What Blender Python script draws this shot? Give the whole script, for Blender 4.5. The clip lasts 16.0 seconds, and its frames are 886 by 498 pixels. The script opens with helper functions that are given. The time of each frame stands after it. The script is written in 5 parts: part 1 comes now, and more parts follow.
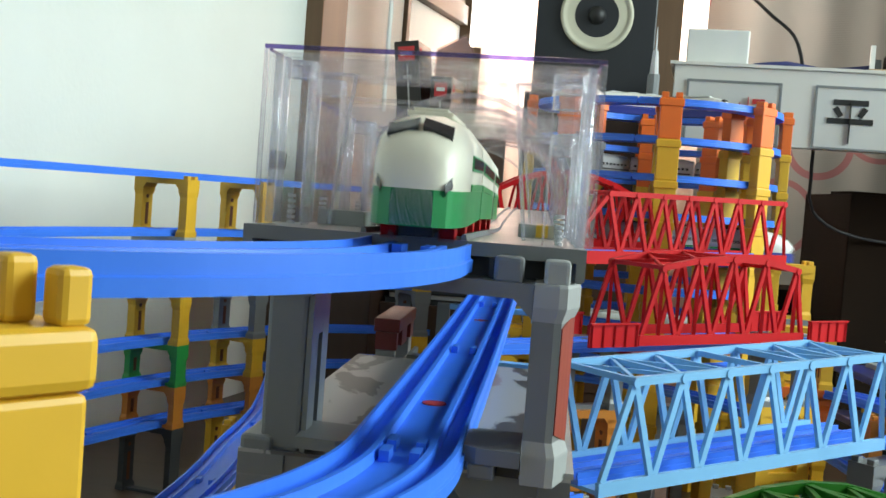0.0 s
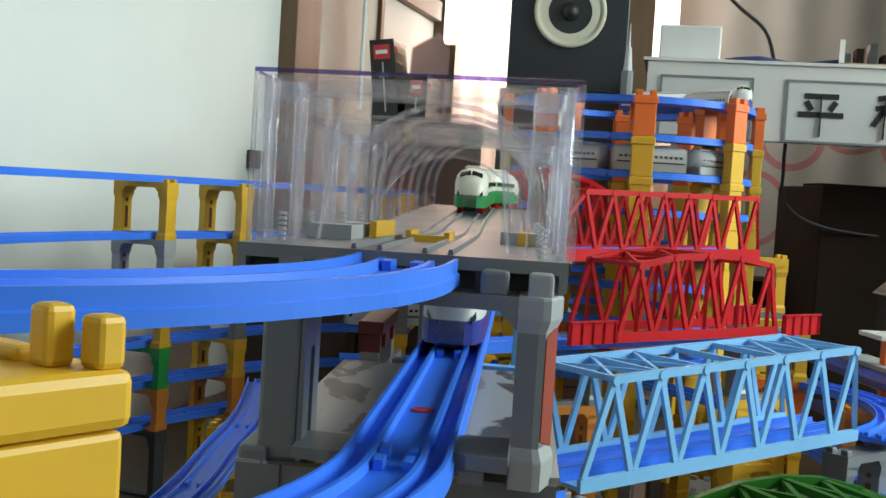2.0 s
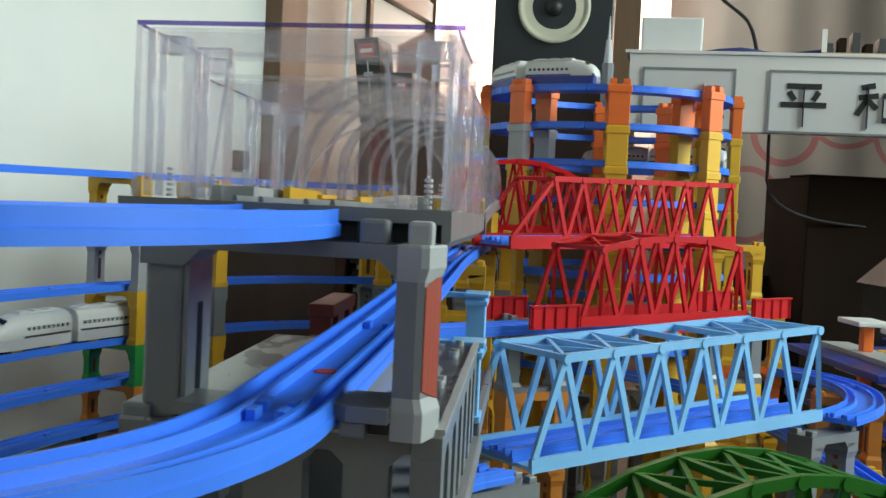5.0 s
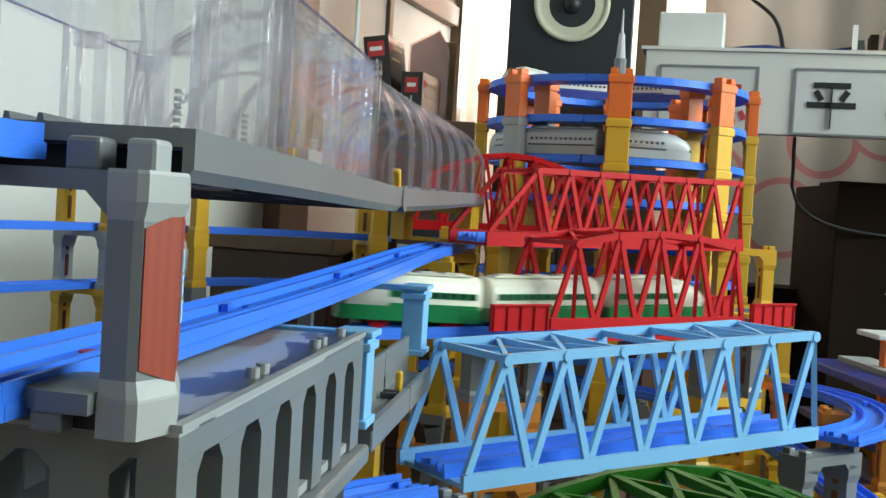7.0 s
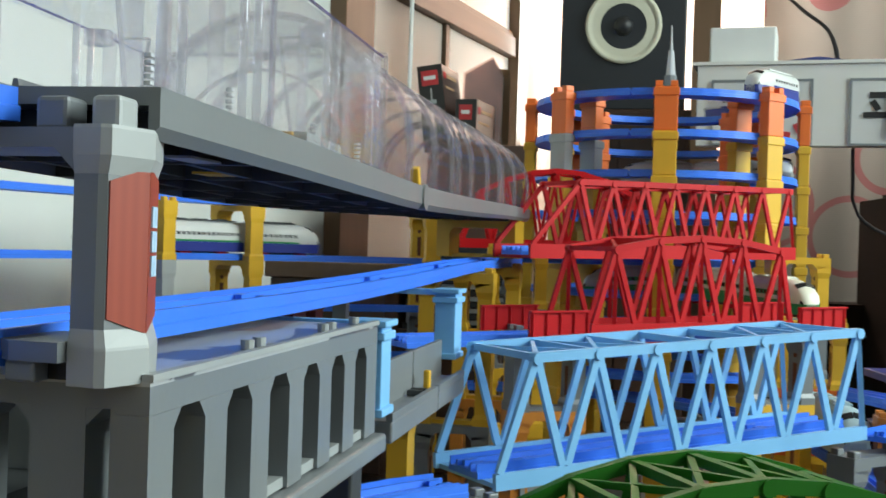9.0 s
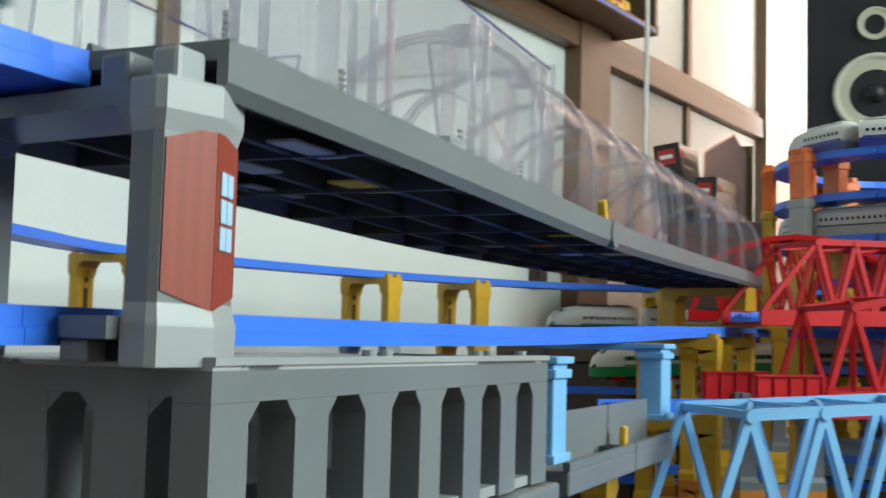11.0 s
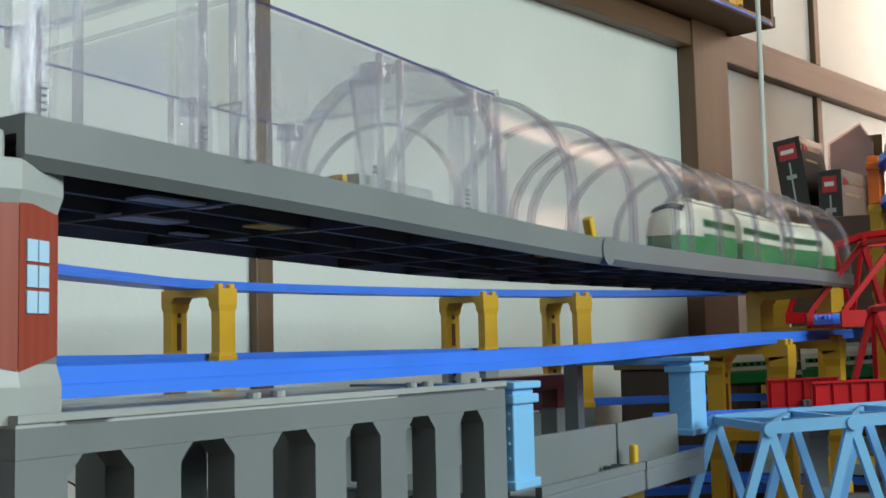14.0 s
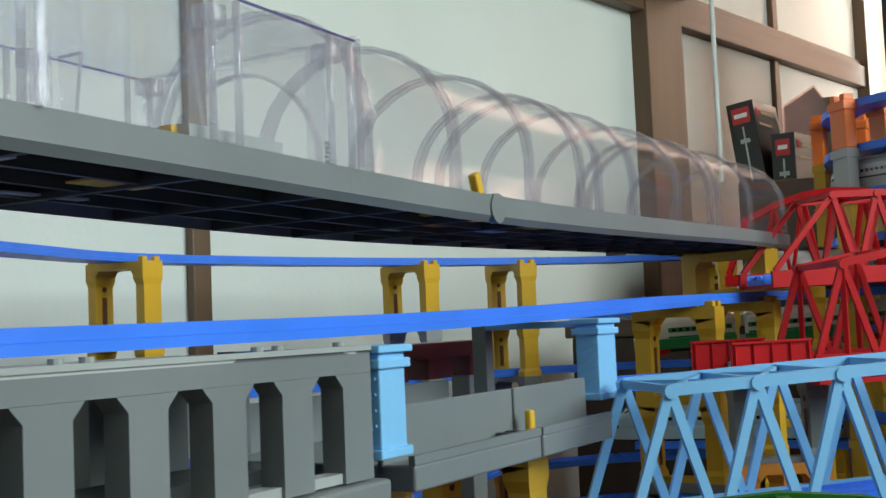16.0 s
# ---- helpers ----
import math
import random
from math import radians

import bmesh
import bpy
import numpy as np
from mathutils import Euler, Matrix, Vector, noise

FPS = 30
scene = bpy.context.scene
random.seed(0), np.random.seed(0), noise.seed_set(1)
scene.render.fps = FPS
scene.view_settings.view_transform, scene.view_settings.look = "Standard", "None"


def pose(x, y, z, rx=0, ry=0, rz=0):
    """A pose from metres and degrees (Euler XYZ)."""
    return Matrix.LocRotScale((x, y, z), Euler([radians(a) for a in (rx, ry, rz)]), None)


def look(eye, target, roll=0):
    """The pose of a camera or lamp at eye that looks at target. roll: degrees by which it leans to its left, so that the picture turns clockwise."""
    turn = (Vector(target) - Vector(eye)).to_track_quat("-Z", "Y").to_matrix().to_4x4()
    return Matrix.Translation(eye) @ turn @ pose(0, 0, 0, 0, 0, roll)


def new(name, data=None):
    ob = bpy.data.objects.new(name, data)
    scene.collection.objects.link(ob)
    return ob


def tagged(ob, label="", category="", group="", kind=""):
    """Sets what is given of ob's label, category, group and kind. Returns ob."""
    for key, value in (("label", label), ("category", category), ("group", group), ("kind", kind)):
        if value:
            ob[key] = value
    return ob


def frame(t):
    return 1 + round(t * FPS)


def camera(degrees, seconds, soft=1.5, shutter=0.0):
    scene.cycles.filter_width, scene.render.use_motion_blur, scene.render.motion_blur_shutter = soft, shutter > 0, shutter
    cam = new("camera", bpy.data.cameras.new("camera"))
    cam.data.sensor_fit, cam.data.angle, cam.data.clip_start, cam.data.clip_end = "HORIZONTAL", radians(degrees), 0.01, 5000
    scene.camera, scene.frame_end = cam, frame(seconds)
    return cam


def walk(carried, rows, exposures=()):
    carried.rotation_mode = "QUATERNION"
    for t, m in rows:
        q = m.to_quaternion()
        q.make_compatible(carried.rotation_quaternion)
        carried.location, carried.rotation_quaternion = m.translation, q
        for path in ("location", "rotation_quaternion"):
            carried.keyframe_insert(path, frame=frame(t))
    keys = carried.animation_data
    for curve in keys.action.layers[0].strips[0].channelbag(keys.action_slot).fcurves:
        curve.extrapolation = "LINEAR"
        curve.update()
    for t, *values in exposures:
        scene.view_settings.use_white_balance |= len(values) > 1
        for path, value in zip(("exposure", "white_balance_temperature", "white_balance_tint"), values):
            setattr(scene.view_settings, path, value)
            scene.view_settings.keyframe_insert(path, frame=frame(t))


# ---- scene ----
cam = camera(42.0, 16.0, shutter=0.5)
K = 0.8  # the plan below is drawn in units of 0.8 m
PATH = [
    (0, (0.013, -0.056, 0.453), (-0.165, 1.933, 0.36), 4.4),
    (0.5, (0.009, -0.061, 0.461), (-0.151, 1.93, 0.375), 4.1),
    (1, (0.008, -0.069, 0.463), (-0.142, 1.923, 0.377), 4.0),
    (1.5, (0.007, -0.071, 0.464), (-0.137, 1.921, 0.372), 3.7),
    (2, (0.009, -0.075, 0.463), (-0.127, 1.917, 0.361), 3.6),
    (2.5, (0.011, -0.075, 0.465), (-0.118, 1.918, 0.364), 3.4),
    (3, (0.015, -0.078, 0.465), (-0.108, 1.916, 0.368), 3.2),
    (3.5, (0.021, -0.089, 0.46), (-0.106, 1.905, 0.359), 3.2),
    (4, (0.029, -0.087, 0.457), (-0.104, 1.906, 0.349), 3.0),
    (4.5, (0.043, -0.085, 0.45), (-0.097, 1.907, 0.349), 2.8),
    (7, (0.153, 0.076, 0.413), (-0.083, 2.061, 0.349), 3.5),
    (7.5, (0.16, 0.073, 0.412), (-0.091, 2.056, 0.339), 3.4),
    (8, (0.171, 0.069, 0.4), (-0.083, 2.051, 0.335), 3.2),
    (10.5, (0.215, 0.122, 0.365), (-0.456, 2.002, 0.496), 0.8),
    (11, (0.222, 0.147, 0.347), (-0.564, 1.979, 0.505), 1.5),
    (11.5, (0.229, 0.164, 0.337), (-0.728, 1.913, 0.491), 1.6),
    (12, (0.256, 0.173, 0.352), (-0.821, 1.846, 0.56), 0.5),
    (12.5, (0.273, 0.183, 0.356), (-0.836, 1.834, 0.567), -0.2),
    (13, (0.292, 0.196, 0.358), (-0.8, 1.858, 0.569), -1.1),
    (13.5, (0.316, 0.192, 0.361), (-0.738, 1.879, 0.565), -1.2),
    (14, (0.326, 0.194, 0.357), (-0.711, 1.895, 0.534), -1.3),
    (14.5, (0.331, 0.21, 0.355), (-0.705, 1.914, 0.509), -1.8),
    (15, (0.34, 0.225, 0.355), (-0.69, 1.934, 0.498), -2.5),
    (15.5, (0.348, 0.24, 0.352), (-0.663, 1.961, 0.49), -2.5),
    (16, (0.358, 0.255, 0.349), (-0.648, 1.979, 0.48), -2.4),
]
walk(cam, [(t, look(Vector(eye) * K, Vector(target) * K, roll)) for t, eye, target, roll in PATH],
     exposures=[(0.0, 0.22), (0.7, 0.06), (1.5, 0.0), (3.5, -0.09), (4.5, -0.06), (6.8, 0.06), (8.2, 0.08), (10.5, 0.0), (12.0, -0.19), (14.5, -0.41), (16.0, -0.33)])

# ---- world and light ----
world = bpy.data.worlds.new("world")
scene.world = world
world.use_nodes = True
wn = world.node_tree.nodes
sky = wn.new("ShaderNodeTexSky")
sky.sky_type, sky.sun_disc, sky.sun_elevation, sky.sun_rotation = "NISHITA", False, radians(38), radians(60)
world.node_tree.links.new(sky.outputs[0], wn["Background"].inputs[0])
wn["Background"].inputs[1].default_value = 0.08
scene.cycles.transparent_max_bounces = 24


def area_lamp(name, place, target, sx, sy, power, colour):
    data = bpy.data.lights.new(name, "AREA")
    data.shape, data.size, data.size_y, data.energy, data.color = "RECTANGLE", sx, sy, power, colour
    ob = new(name, data)
    ob.matrix_world = look(Vector(place) * K, Vector(target) * K)
    return ob


# daylight at the side window, the window behind the camera and the curtained window
area_lamp("side_window_light", (2.9, 1.15, 1.75), (-0.2, 0.8, 0.6), 1.9, 1.3, 104, (0.84, 1.0, 0.955))
area_lamp("back_window_light", (0.9, -2.1, 1.8), (0.1, 1.0, 0.5), 1.6, 1.3, 4, (0.84, 1.0, 0.98))
area_lamp("curtain_window_light", (0.10, 4.95, 1.8), (0.1, 2.0, 0.9), 1.2, 1.5, 112, (0.93, 1.0, 0.95))


# ---- materials ----
def nodes_of(name):
    m = bpy.data.materials.new(name)
    m.use_nodes = True
    return m, m.node_tree.nodes, m.node_tree.links, m.node_tree.nodes["Principled BSDF"]


def plain(name, colour, rough=0.4, var=0.12, scale=14.0, bump=0.05, metal=0.0, fine=220.0, spec=0.5):
    """A surface with slow stains and a fine grain."""
    m, n, l, p = nodes_of(name)
    co = n.new("ShaderNodeTexCoord")
    slow, fast = n.new("ShaderNodeTexNoise"), n.new("ShaderNodeTexNoise")
    slow.inputs["Scale"].default_value, slow.inputs["Detail"].default_value = scale, 4
    fast.inputs["Scale"].default_value, fast.inputs["Detail"].default_value = fine, 3
    l.new(co.outputs["Object"], slow.inputs["Vector"]); l.new(co.outputs["Object"], fast.inputs["Vector"])
    ramp = n.new("ShaderNodeMapRange")
    ramp.inputs["From Min"].default_value, ramp.inputs["From Max"].default_value = 0.3, 0.7
    ramp.inputs["To Min"].default_value, ramp.inputs["To Max"].default_value = 1 - var, 1 + var * 0.4
    l.new(slow.outputs[0], ramp.inputs[0])
    mul = n.new("ShaderNodeVectorMath"); mul.operation = "SCALE"
    mul.inputs[0].default_value = colour
    l.new(ramp.outputs[0], mul.inputs["Scale"])
    l.new(mul.outputs[0], p.inputs["Base Color"])
    rr = n.new("ShaderNodeMapRange")
    rr.inputs["To Min"].default_value, rr.inputs["To Max"].default_value = max(rough - 0.1, 0.02), min(rough + 0.14, 1)
    l.new(slow.outputs[0], rr.inputs[0]); l.new(rr.outputs[0], p.inputs["Roughness"])
    p.inputs["Metallic"].default_value = metal
    p.inputs["Specular IOR Level"].default_value = spec
    if bump:
        b = n.new("ShaderNodeBump"); b.inputs["Strength"].default_value, b.inputs["Distance"].default_value = bump, 0.001
        l.new(fast.outputs[0], b.inputs["Height"]); l.new(b.outputs[0], p.inputs["Normal"])
    return m


def wood(name, a, b, rough=0.45, stretch=(1, 1, 0.06), scale=30.0):
    m, n, l, p = nodes_of(name)
    co, mp, tx, cr = n.new("ShaderNodeTexCoord"), n.new("ShaderNodeMapping"), n.new("ShaderNodeTexNoise"), n.new("ShaderNodeMix")
    mp.inputs["Scale"].default_value = stretch
    tx.inputs["Scale"].default_value, tx.inputs["Detail"].default_value, tx.inputs["Distortion"].default_value = scale, 6, 0.6
    cr.data_type = "RGBA"
    cr.inputs[6].default_value, cr.inputs[7].default_value = (*a, 1), (*b, 1)
    l.new(co.outputs["Object"], mp.inputs[0]); l.new(mp.outputs[0], tx.inputs["Vector"])
    l.new(tx.outputs[0], cr.inputs[0]); l.new(cr.outputs[2], p.inputs["Base Color"])
    bp = n.new("ShaderNodeBump"); bp.inputs["Strength"].default_value, bp.inputs["Distance"].default_value = 0.15, 0.002
    l.new(tx.outputs[0], bp.inputs["Height"]); l.new(bp.outputs[0], p.inputs["Normal"])
    p.inputs["Roughness"].default_value = rough
    return m


def clear(name, tint, gloss=1.0, pale_sheen=0.014):
    """Thin clear plastic: lets light through, with a gloss that grows towards the edge."""
    m, n, l, p = nodes_of(name)
    n.remove(p)
    out = n["Material Output"]
    tr, gl, mix, fr = n.new("ShaderNodeBsdfTransparent"), n.new("ShaderNodeBsdfGlossy"), n.new("ShaderNodeMixShader"), n.new("ShaderNodeLayerWeight")
    tr.inputs[0].default_value = (*tint, 1)
    gl.inputs[0].default_value, gl.inputs["Roughness"].default_value = (1, 1, 1, 1), 0.035
    fr.inputs[0].default_value = 0.5
    pw = n.new("ShaderNodeMath"); pw.operation = "POWER"; pw.inputs[1].default_value = 3.5
    mu = n.new("ShaderNodeMath"); mu.operation = "MULTIPLY_ADD"; mu.inputs[1].default_value, mu.inputs[2].default_value = 0.42 * gloss, 0.022 * gloss
    l.new(fr.outputs["Facing"], pw.inputs[0]); l.new(pw.outputs[0], mu.inputs[0]); l.new(mu.outputs[0], mix.inputs[0])
    l.new(tr.outputs[0], mix.inputs[1]); l.new(gl.outputs[0], mix.inputs[2]); l.new(mix.outputs[0], out.inputs[0])
    # pale scatter mixed in: milky plastic plus the brightness of reflected windows
    df, hz = n.new("ShaderNodeBsdfDiffuse"), n.new("ShaderNodeMixShader")
    df.inputs[0].default_value, hz.inputs[0].default_value = (0.86, 0.86, 0.92, 1), pale_sheen
    tl, both = n.new("ShaderNodeBsdfTranslucent"), n.new("ShaderNodeMixShader")
    tl.inputs[0].default_value = (0.9, 0.9, 0.95, 1)
    l.new(df.outputs[0], both.inputs[1]); l.new(tl.outputs[0], both.inputs[2])
    l.new(mix.outputs[0], hz.inputs[1]); l.new(both.outputs[0], hz.inputs[2]); l.new(hz.outputs[0], out.inputs[0])
    tx, bp = n.new("ShaderNodeTexNoise"), n.new("ShaderNodeBump")
    tx.inputs["Scale"].default_value = 14
    bp.inputs["Strength"].default_value, bp.inputs["Distance"].default_value = 0.15, 0.002
    l.new(tx.outputs[0], bp.inputs["Height"]); l.new(bp.outputs[0], gl.inputs["Normal"])
    return m


M_BLUE = plain("blue_plastic", (0.042, 0.20, 0.88), 0.38, 0.12)
M_YELLOW = plain("yellow_plastic", (0.74, 0.42, 0.025), 0.42, 0.14)
M_ORANGE = plain("orange_plastic", (0.85, 0.17, 0.02), 0.4, 0.10)
M_DORANGE = plain("dull_orange_plastic", (0.62, 0.22, 0.03), 0.4, 0.10)
M_RED = plain("red_plastic", (0.56, 0.008, 0.012), 0.42, 0.12, spec=0.22)
M_LBLUE = plain("light_blue_plastic", (0.22, 0.52, 0.86), 0.42, 0.08)
M_GREEN = plain("dark_green_plastic", (0.018, 0.14, 0.010), 0.4, 0.15, spec=0.25)
M_GREENP = plain("green_plastic", (0.02, 0.30, 0.06), 0.4, 0.1)
M_GREY = plain("grey_plastic", (0.195, 0.208, 0.217), 0.32, 0.10)
M_LGREY = plain("light_grey_plastic", (0.37, 0.385, 0.385), 0.36, 0.10)
# kept very dark so that undersides and openings read as deep shade
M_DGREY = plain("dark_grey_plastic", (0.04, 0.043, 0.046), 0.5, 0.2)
M_CLEAR = clear("clear_plastic", (0.985, 0.982, 0.992), 0.9, 0.042)
M_CLEARE = clear("clear_plastic_edge", (0.97, 0.966, 0.982), 1.8, 0.09)
M_CLEARR = clear("clear_plastic_rib", (0.90, 0.89, 0.925), 2.8, 0.07)
M_VAULT = clear("clear_plastic_vault", (0.950, 0.945, 0.952), 0.32, 0.016)
M_GLASS = clear("clear_plastic_post", (0.90, 0.895, 0.93), 3.0, 0.20)
M_RIM = clear("clear_plastic_rim", (0.40, 0.34, 0.66), 1.6, 0.05)
M_WALL = plain("plaster", (0.745, 0.77, 0.735), 0.9, 0.06, 3.0, 0.5, fine=90)
M_PANEL = plain("white_panel_paper", (0.87, 0.88, 0.85), 0.8, 0.05, 3.0, 0.3, fine=120)
M_CEIL = wood("low_bounce_ceiling", (0.14, 0.08, 0.045), (0.22, 0.13, 0.075), 0.6, (0.06, 1, 1), 12)
M_DIM = plain("bounce_beige_wall", (0.46, 0.42, 0.36), 0.9, 0.12, 3.0, 0.3, fine=90)
M_WOOD = wood("brown_wood", (0.085, 0.045, 0.022), (0.17, 0.095, 0.048))
M_WOODH = wood("brown_wood_rail", (0.085, 0.045, 0.022), (0.17, 0.095, 0.048), stretch=(1, 0.06, 1))
M_DWOOD = wood("dark_wood", (0.035, 0.016, 0.01), (0.075, 0.035, 0.02))
M_FLOOR = wood("floor_wood", (0.035, 0.018, 0.010), (0.075, 0.04, 0.022), 0.35, (0.06, 1, 1), 22)
M_WHITE = plain("white_plastic", (0.70, 0.71, 0.69), 0.35, 0.06)
M_CREAM = plain("cream_plastic", (0.78, 0.76, 0.64), 0.35, 0.06)
M_TBLUE = plain("navy_plastic", (0.02, 0.035, 0.26), 0.35, 0.1)
M_PALE = plain("pale_blue_plastic", (0.40, 0.54, 0.60), 0.3, 0.08)
M_TGREEN = plain("train_green", (0.01, 0.25, 0.07), 0.35, 0.1)
M_SILVER = plain("silver_plastic", (0.52, 0.53, 0.55), 0.3, 0.08)
M_BLACK = plain("black_plastic", (0.012, 0.012, 0.014), 0.45, 0.2)
M_GLASSY = plain("window_black", (0.02, 0.022, 0.025), 0.15, 0.1)
M_CARD = plain("black_card", (0.016, 0.013, 0.012), 0.3, 0.2, spec=0.5)
M_PAINT = plain("white_paint", (0.66, 0.65, 0.62), 0.5, 0.08, 4)
M_SIGN = plain("sign_white", (0.58, 0.585, 0.575), 0.4, 0.08, 6)
M_BURG = plain("burgundy_plastic", (0.12, 0.012, 0.014), 0.4, 0.12)
M_BAFFLE = plain("speaker_black", (0.014, 0.016, 0.02), 0.35, 0.15, 6)
M_CONE = plain("paper_cone", (0.55, 0.53, 0.42), 0.7, 0.1)
M_WRAP = clear("pink_wrap", (0.97, 0.82, 0.77), 1.8, 0.1)
M_PINKCARD = plain("pink_card", (0.72, 0.55, 0.50), 0.4, 0.3, 20)
M_TAN = plain("tan_card", (0.42, 0.29, 0.17), 0.8, 0.15)
M_CARTON = plain("shaded_carton_brown", (0.02, 0.012, 0.008), 0.9, 0.35, 5, spec=0.1)
M_INK = plain("black_ink", (0.012, 0.012, 0.012), 0.6, 0.1)
M_REDINK = plain("red_ink", (0.45, 0.03, 0.035), 0.6, 0.1)
M_PALEBLUE = plain("pale_blue_print", (0.42, 0.62, 0.82), 0.5, 0.1)
M_SLOT = plain("reddish_slot", (0.16, 0.045, 0.012), 0.6, 0.2)
M_WIRE = plain("black_wire", (0.015, 0.015, 0.018), 0.5, 0.1)
M_BLUEWIRE = plain("blue_wire", (0.02, 0.03, 0.14), 0.5, 0.1)


def brick_print():
    m, n, l, p = nodes_of("brick_red_sticker")
    co, w, mx = n.new("ShaderNodeTexCoord"), n.new("ShaderNodeTexWave"), n.new("ShaderNodeMix")
    w.inputs["Scale"].default_value, w.inputs["Distortion"].default_value = 75, 0.6
    w.bands_direction = "Y"
    mx.data_type = "RGBA"
    mx.inputs[6].default_value, mx.inputs[7].default_value = (0.27, 0.04, 0.02, 1), (0.31, 0.05, 0.024, 1)
    l.new(co.outputs["Object"], w.inputs[0]); l.new(w.outputs[1], mx.inputs[0]); l.new(mx.outputs[2], p.inputs["Base Color"])
    p.inputs["Roughness"].default_value = 0.5
    return m


def curtain_cloth():
    """Thin cloth with a faint print of pink arcs; daylight shines through."""
    m, n, l, p = nodes_of("curtain_cloth")
    out = n["Material Output"]
    co, mp, rings, mx, weave = (n.new(k) for k in ("ShaderNodeTexCoord", "ShaderNodeMapping", "ShaderNodeTexVoronoi", "ShaderNodeMix", "ShaderNodeTexWave"))
    mp.inputs["Scale"].default_value = (1, 0.01, 1)
    rings.inputs["Scale"].default_value, rings.inputs["Randomness"].default_value = 3.4, 0.75
    l.new(co.outputs["Object"], mp.inputs[0]); l.new(mp.outputs[0], rings.inputs["Vector"])
    band = n.new("ShaderNodeMath"); band.operation = "COMPARE"
    band.inputs[1].default_value, band.inputs[2].default_value = 0.42, 0.028
    l.new(rings.outputs["Distance"], band.inputs[0])
    mx.data_type = "RGBA"
    # cloth colours lowered: the shade below the counter is put into them
    mx.inputs[6].default_value, mx.inputs[7].default_value = (0.235, 0.205, 0.18, 1), (0.25, 0.10, 0.095, 1)
    l.new(band.outputs[0], mx.inputs[0]); l.new(mx.outputs[2], p.inputs["Base Color"])
    p.inputs["Roughness"].default_value = 0.9
    tl, ms = n.new("ShaderNodeBsdfTranslucent"), n.new("ShaderNodeMixShader")
    l.new(mx.outputs[2], tl.inputs[0]); ms.inputs[0].default_value = 0.45
    l.new(p.outputs[0], ms.inputs[1]); l.new(tl.outputs[0], ms.inputs[2]); l.new(ms.outputs[0], out.inputs[0])
    weave.inputs["Scale"].default_value, weave.bands_direction = 60, "Z"
    bp = n.new("ShaderNodeBump"); bp.inputs["Strength"].default_value = 0.2
    l.new(co.outputs["Object"], weave.inputs[0]); l.new(weave.outputs[1], bp.inputs["Height"]); l.new(bp.outputs[0], p.inputs["Normal"])
    return m


def orange_cloth():
    m, n, l, p = nodes_of("orange_curtain")
    out = n["Material Output"]
    p.inputs["Base Color"].default_value, p.inputs["Roughness"].default_value = (0.82, 0.62, 0.53, 1), 0.9
    tl, ms = n.new("ShaderNodeBsdfTranslucent"), n.new("ShaderNodeMixShader")
    tl.inputs[0].default_value = (0.90, 0.65, 0.55, 1); ms.inputs[0].default_value = 0.45
    co, w, b = n.new("ShaderNodeTexCoord"), n.new("ShaderNodeTexWave"), n.new("ShaderNodeBump")
    w.inputs["Scale"].default_value, w.inputs["Distortion"].default_value, w.bands_direction = 45, 2, "Z"
    b.inputs["Strength"].default_value = 0.2
    l.new(co.outputs["Object"], w.inputs[0]); l.new(w.outputs[1], b.inputs["Height"]); l.new(b.outputs[0], p.inputs["Normal"])
    l.new(p.outputs[0], ms.inputs[1]); l.new(tl.outputs[0], ms.inputs[2]); l.new(ms.outputs[0], out.inputs[0])
    return m


def worn_plate():
    """Pale grey paper peeled in streaks down to darker grey and pinkish board."""
    m, n, l, p = nodes_of("worn_grey_plate")
    co, mp = n.new("ShaderNodeTexCoord"), n.new("ShaderNodeMapping")
    mp.inputs["Scale"].default_value = (1.0, 0.45, 1.0)
    l.new(co.outputs["Object"], mp.inputs[0])
    last = None
    for scale, edge, colour in ((26.0, 0.56, (0.10, 0.10, 0.105, 1)), (17.0, 0.60, (0.33, 0.235, 0.21, 1))):
        tx, st = n.new("ShaderNodeTexNoise"), n.new("ShaderNodeMapRange")
        tx.inputs["Scale"].default_value, tx.inputs["Detail"].default_value, tx.inputs["Distortion"].default_value = scale, 5, 0.8
        st.inputs["From Min"].default_value, st.inputs["From Max"].default_value = edge, edge + 0.02
        l.new(mp.outputs[0], tx.inputs["Vector"]); l.new(tx.outputs[0], st.inputs[0])
        mx = n.new("ShaderNodeMix"); mx.data_type = "RGBA"
        mx.inputs[6].default_value, mx.inputs[7].default_value = (0.42, 0.425, 0.43, 1), colour
        if last:
            l.new(last, mx.inputs[6])
        l.new(st.outputs[0], mx.inputs[0])
        last = mx.outputs[2]
    l.new(last, p.inputs["Base Color"])
    p.inputs["Roughness"].default_value = 0.28
    return m


M_WORN = worn_plate()
M_BRICK, M_CURTAIN, M_OCURTAIN = brick_print(), curtain_cloth(), orange_cloth()


# ---- building helpers (plan units) ----
def part(name, bm, material, parent=None, label="", smooth=False):
    mesh = bpy.data.meshes.new(name)
    bmesh.ops.recalc_face_normals(bm, faces=bm.faces)
    bm.to_mesh(mesh); bm.free()
    mesh.transform(Matrix.Scale(K, 4))
    if smooth:
        mesh.shade_smooth()
    mesh.materials.append(material)
    ob = new(name, mesh)
    ob.parent = parent
    if label:
        ob["label"] = label
    return ob


def share(name, mesh, m, parent):
    ob = new(name, mesh)
    ob.parent, ob.matrix_basis = parent, m
    return ob


def put(x, y, z, rx=0, ry=0, rz=0):
    return pose(x * K, y * K, z * K, rx, ry, rz)


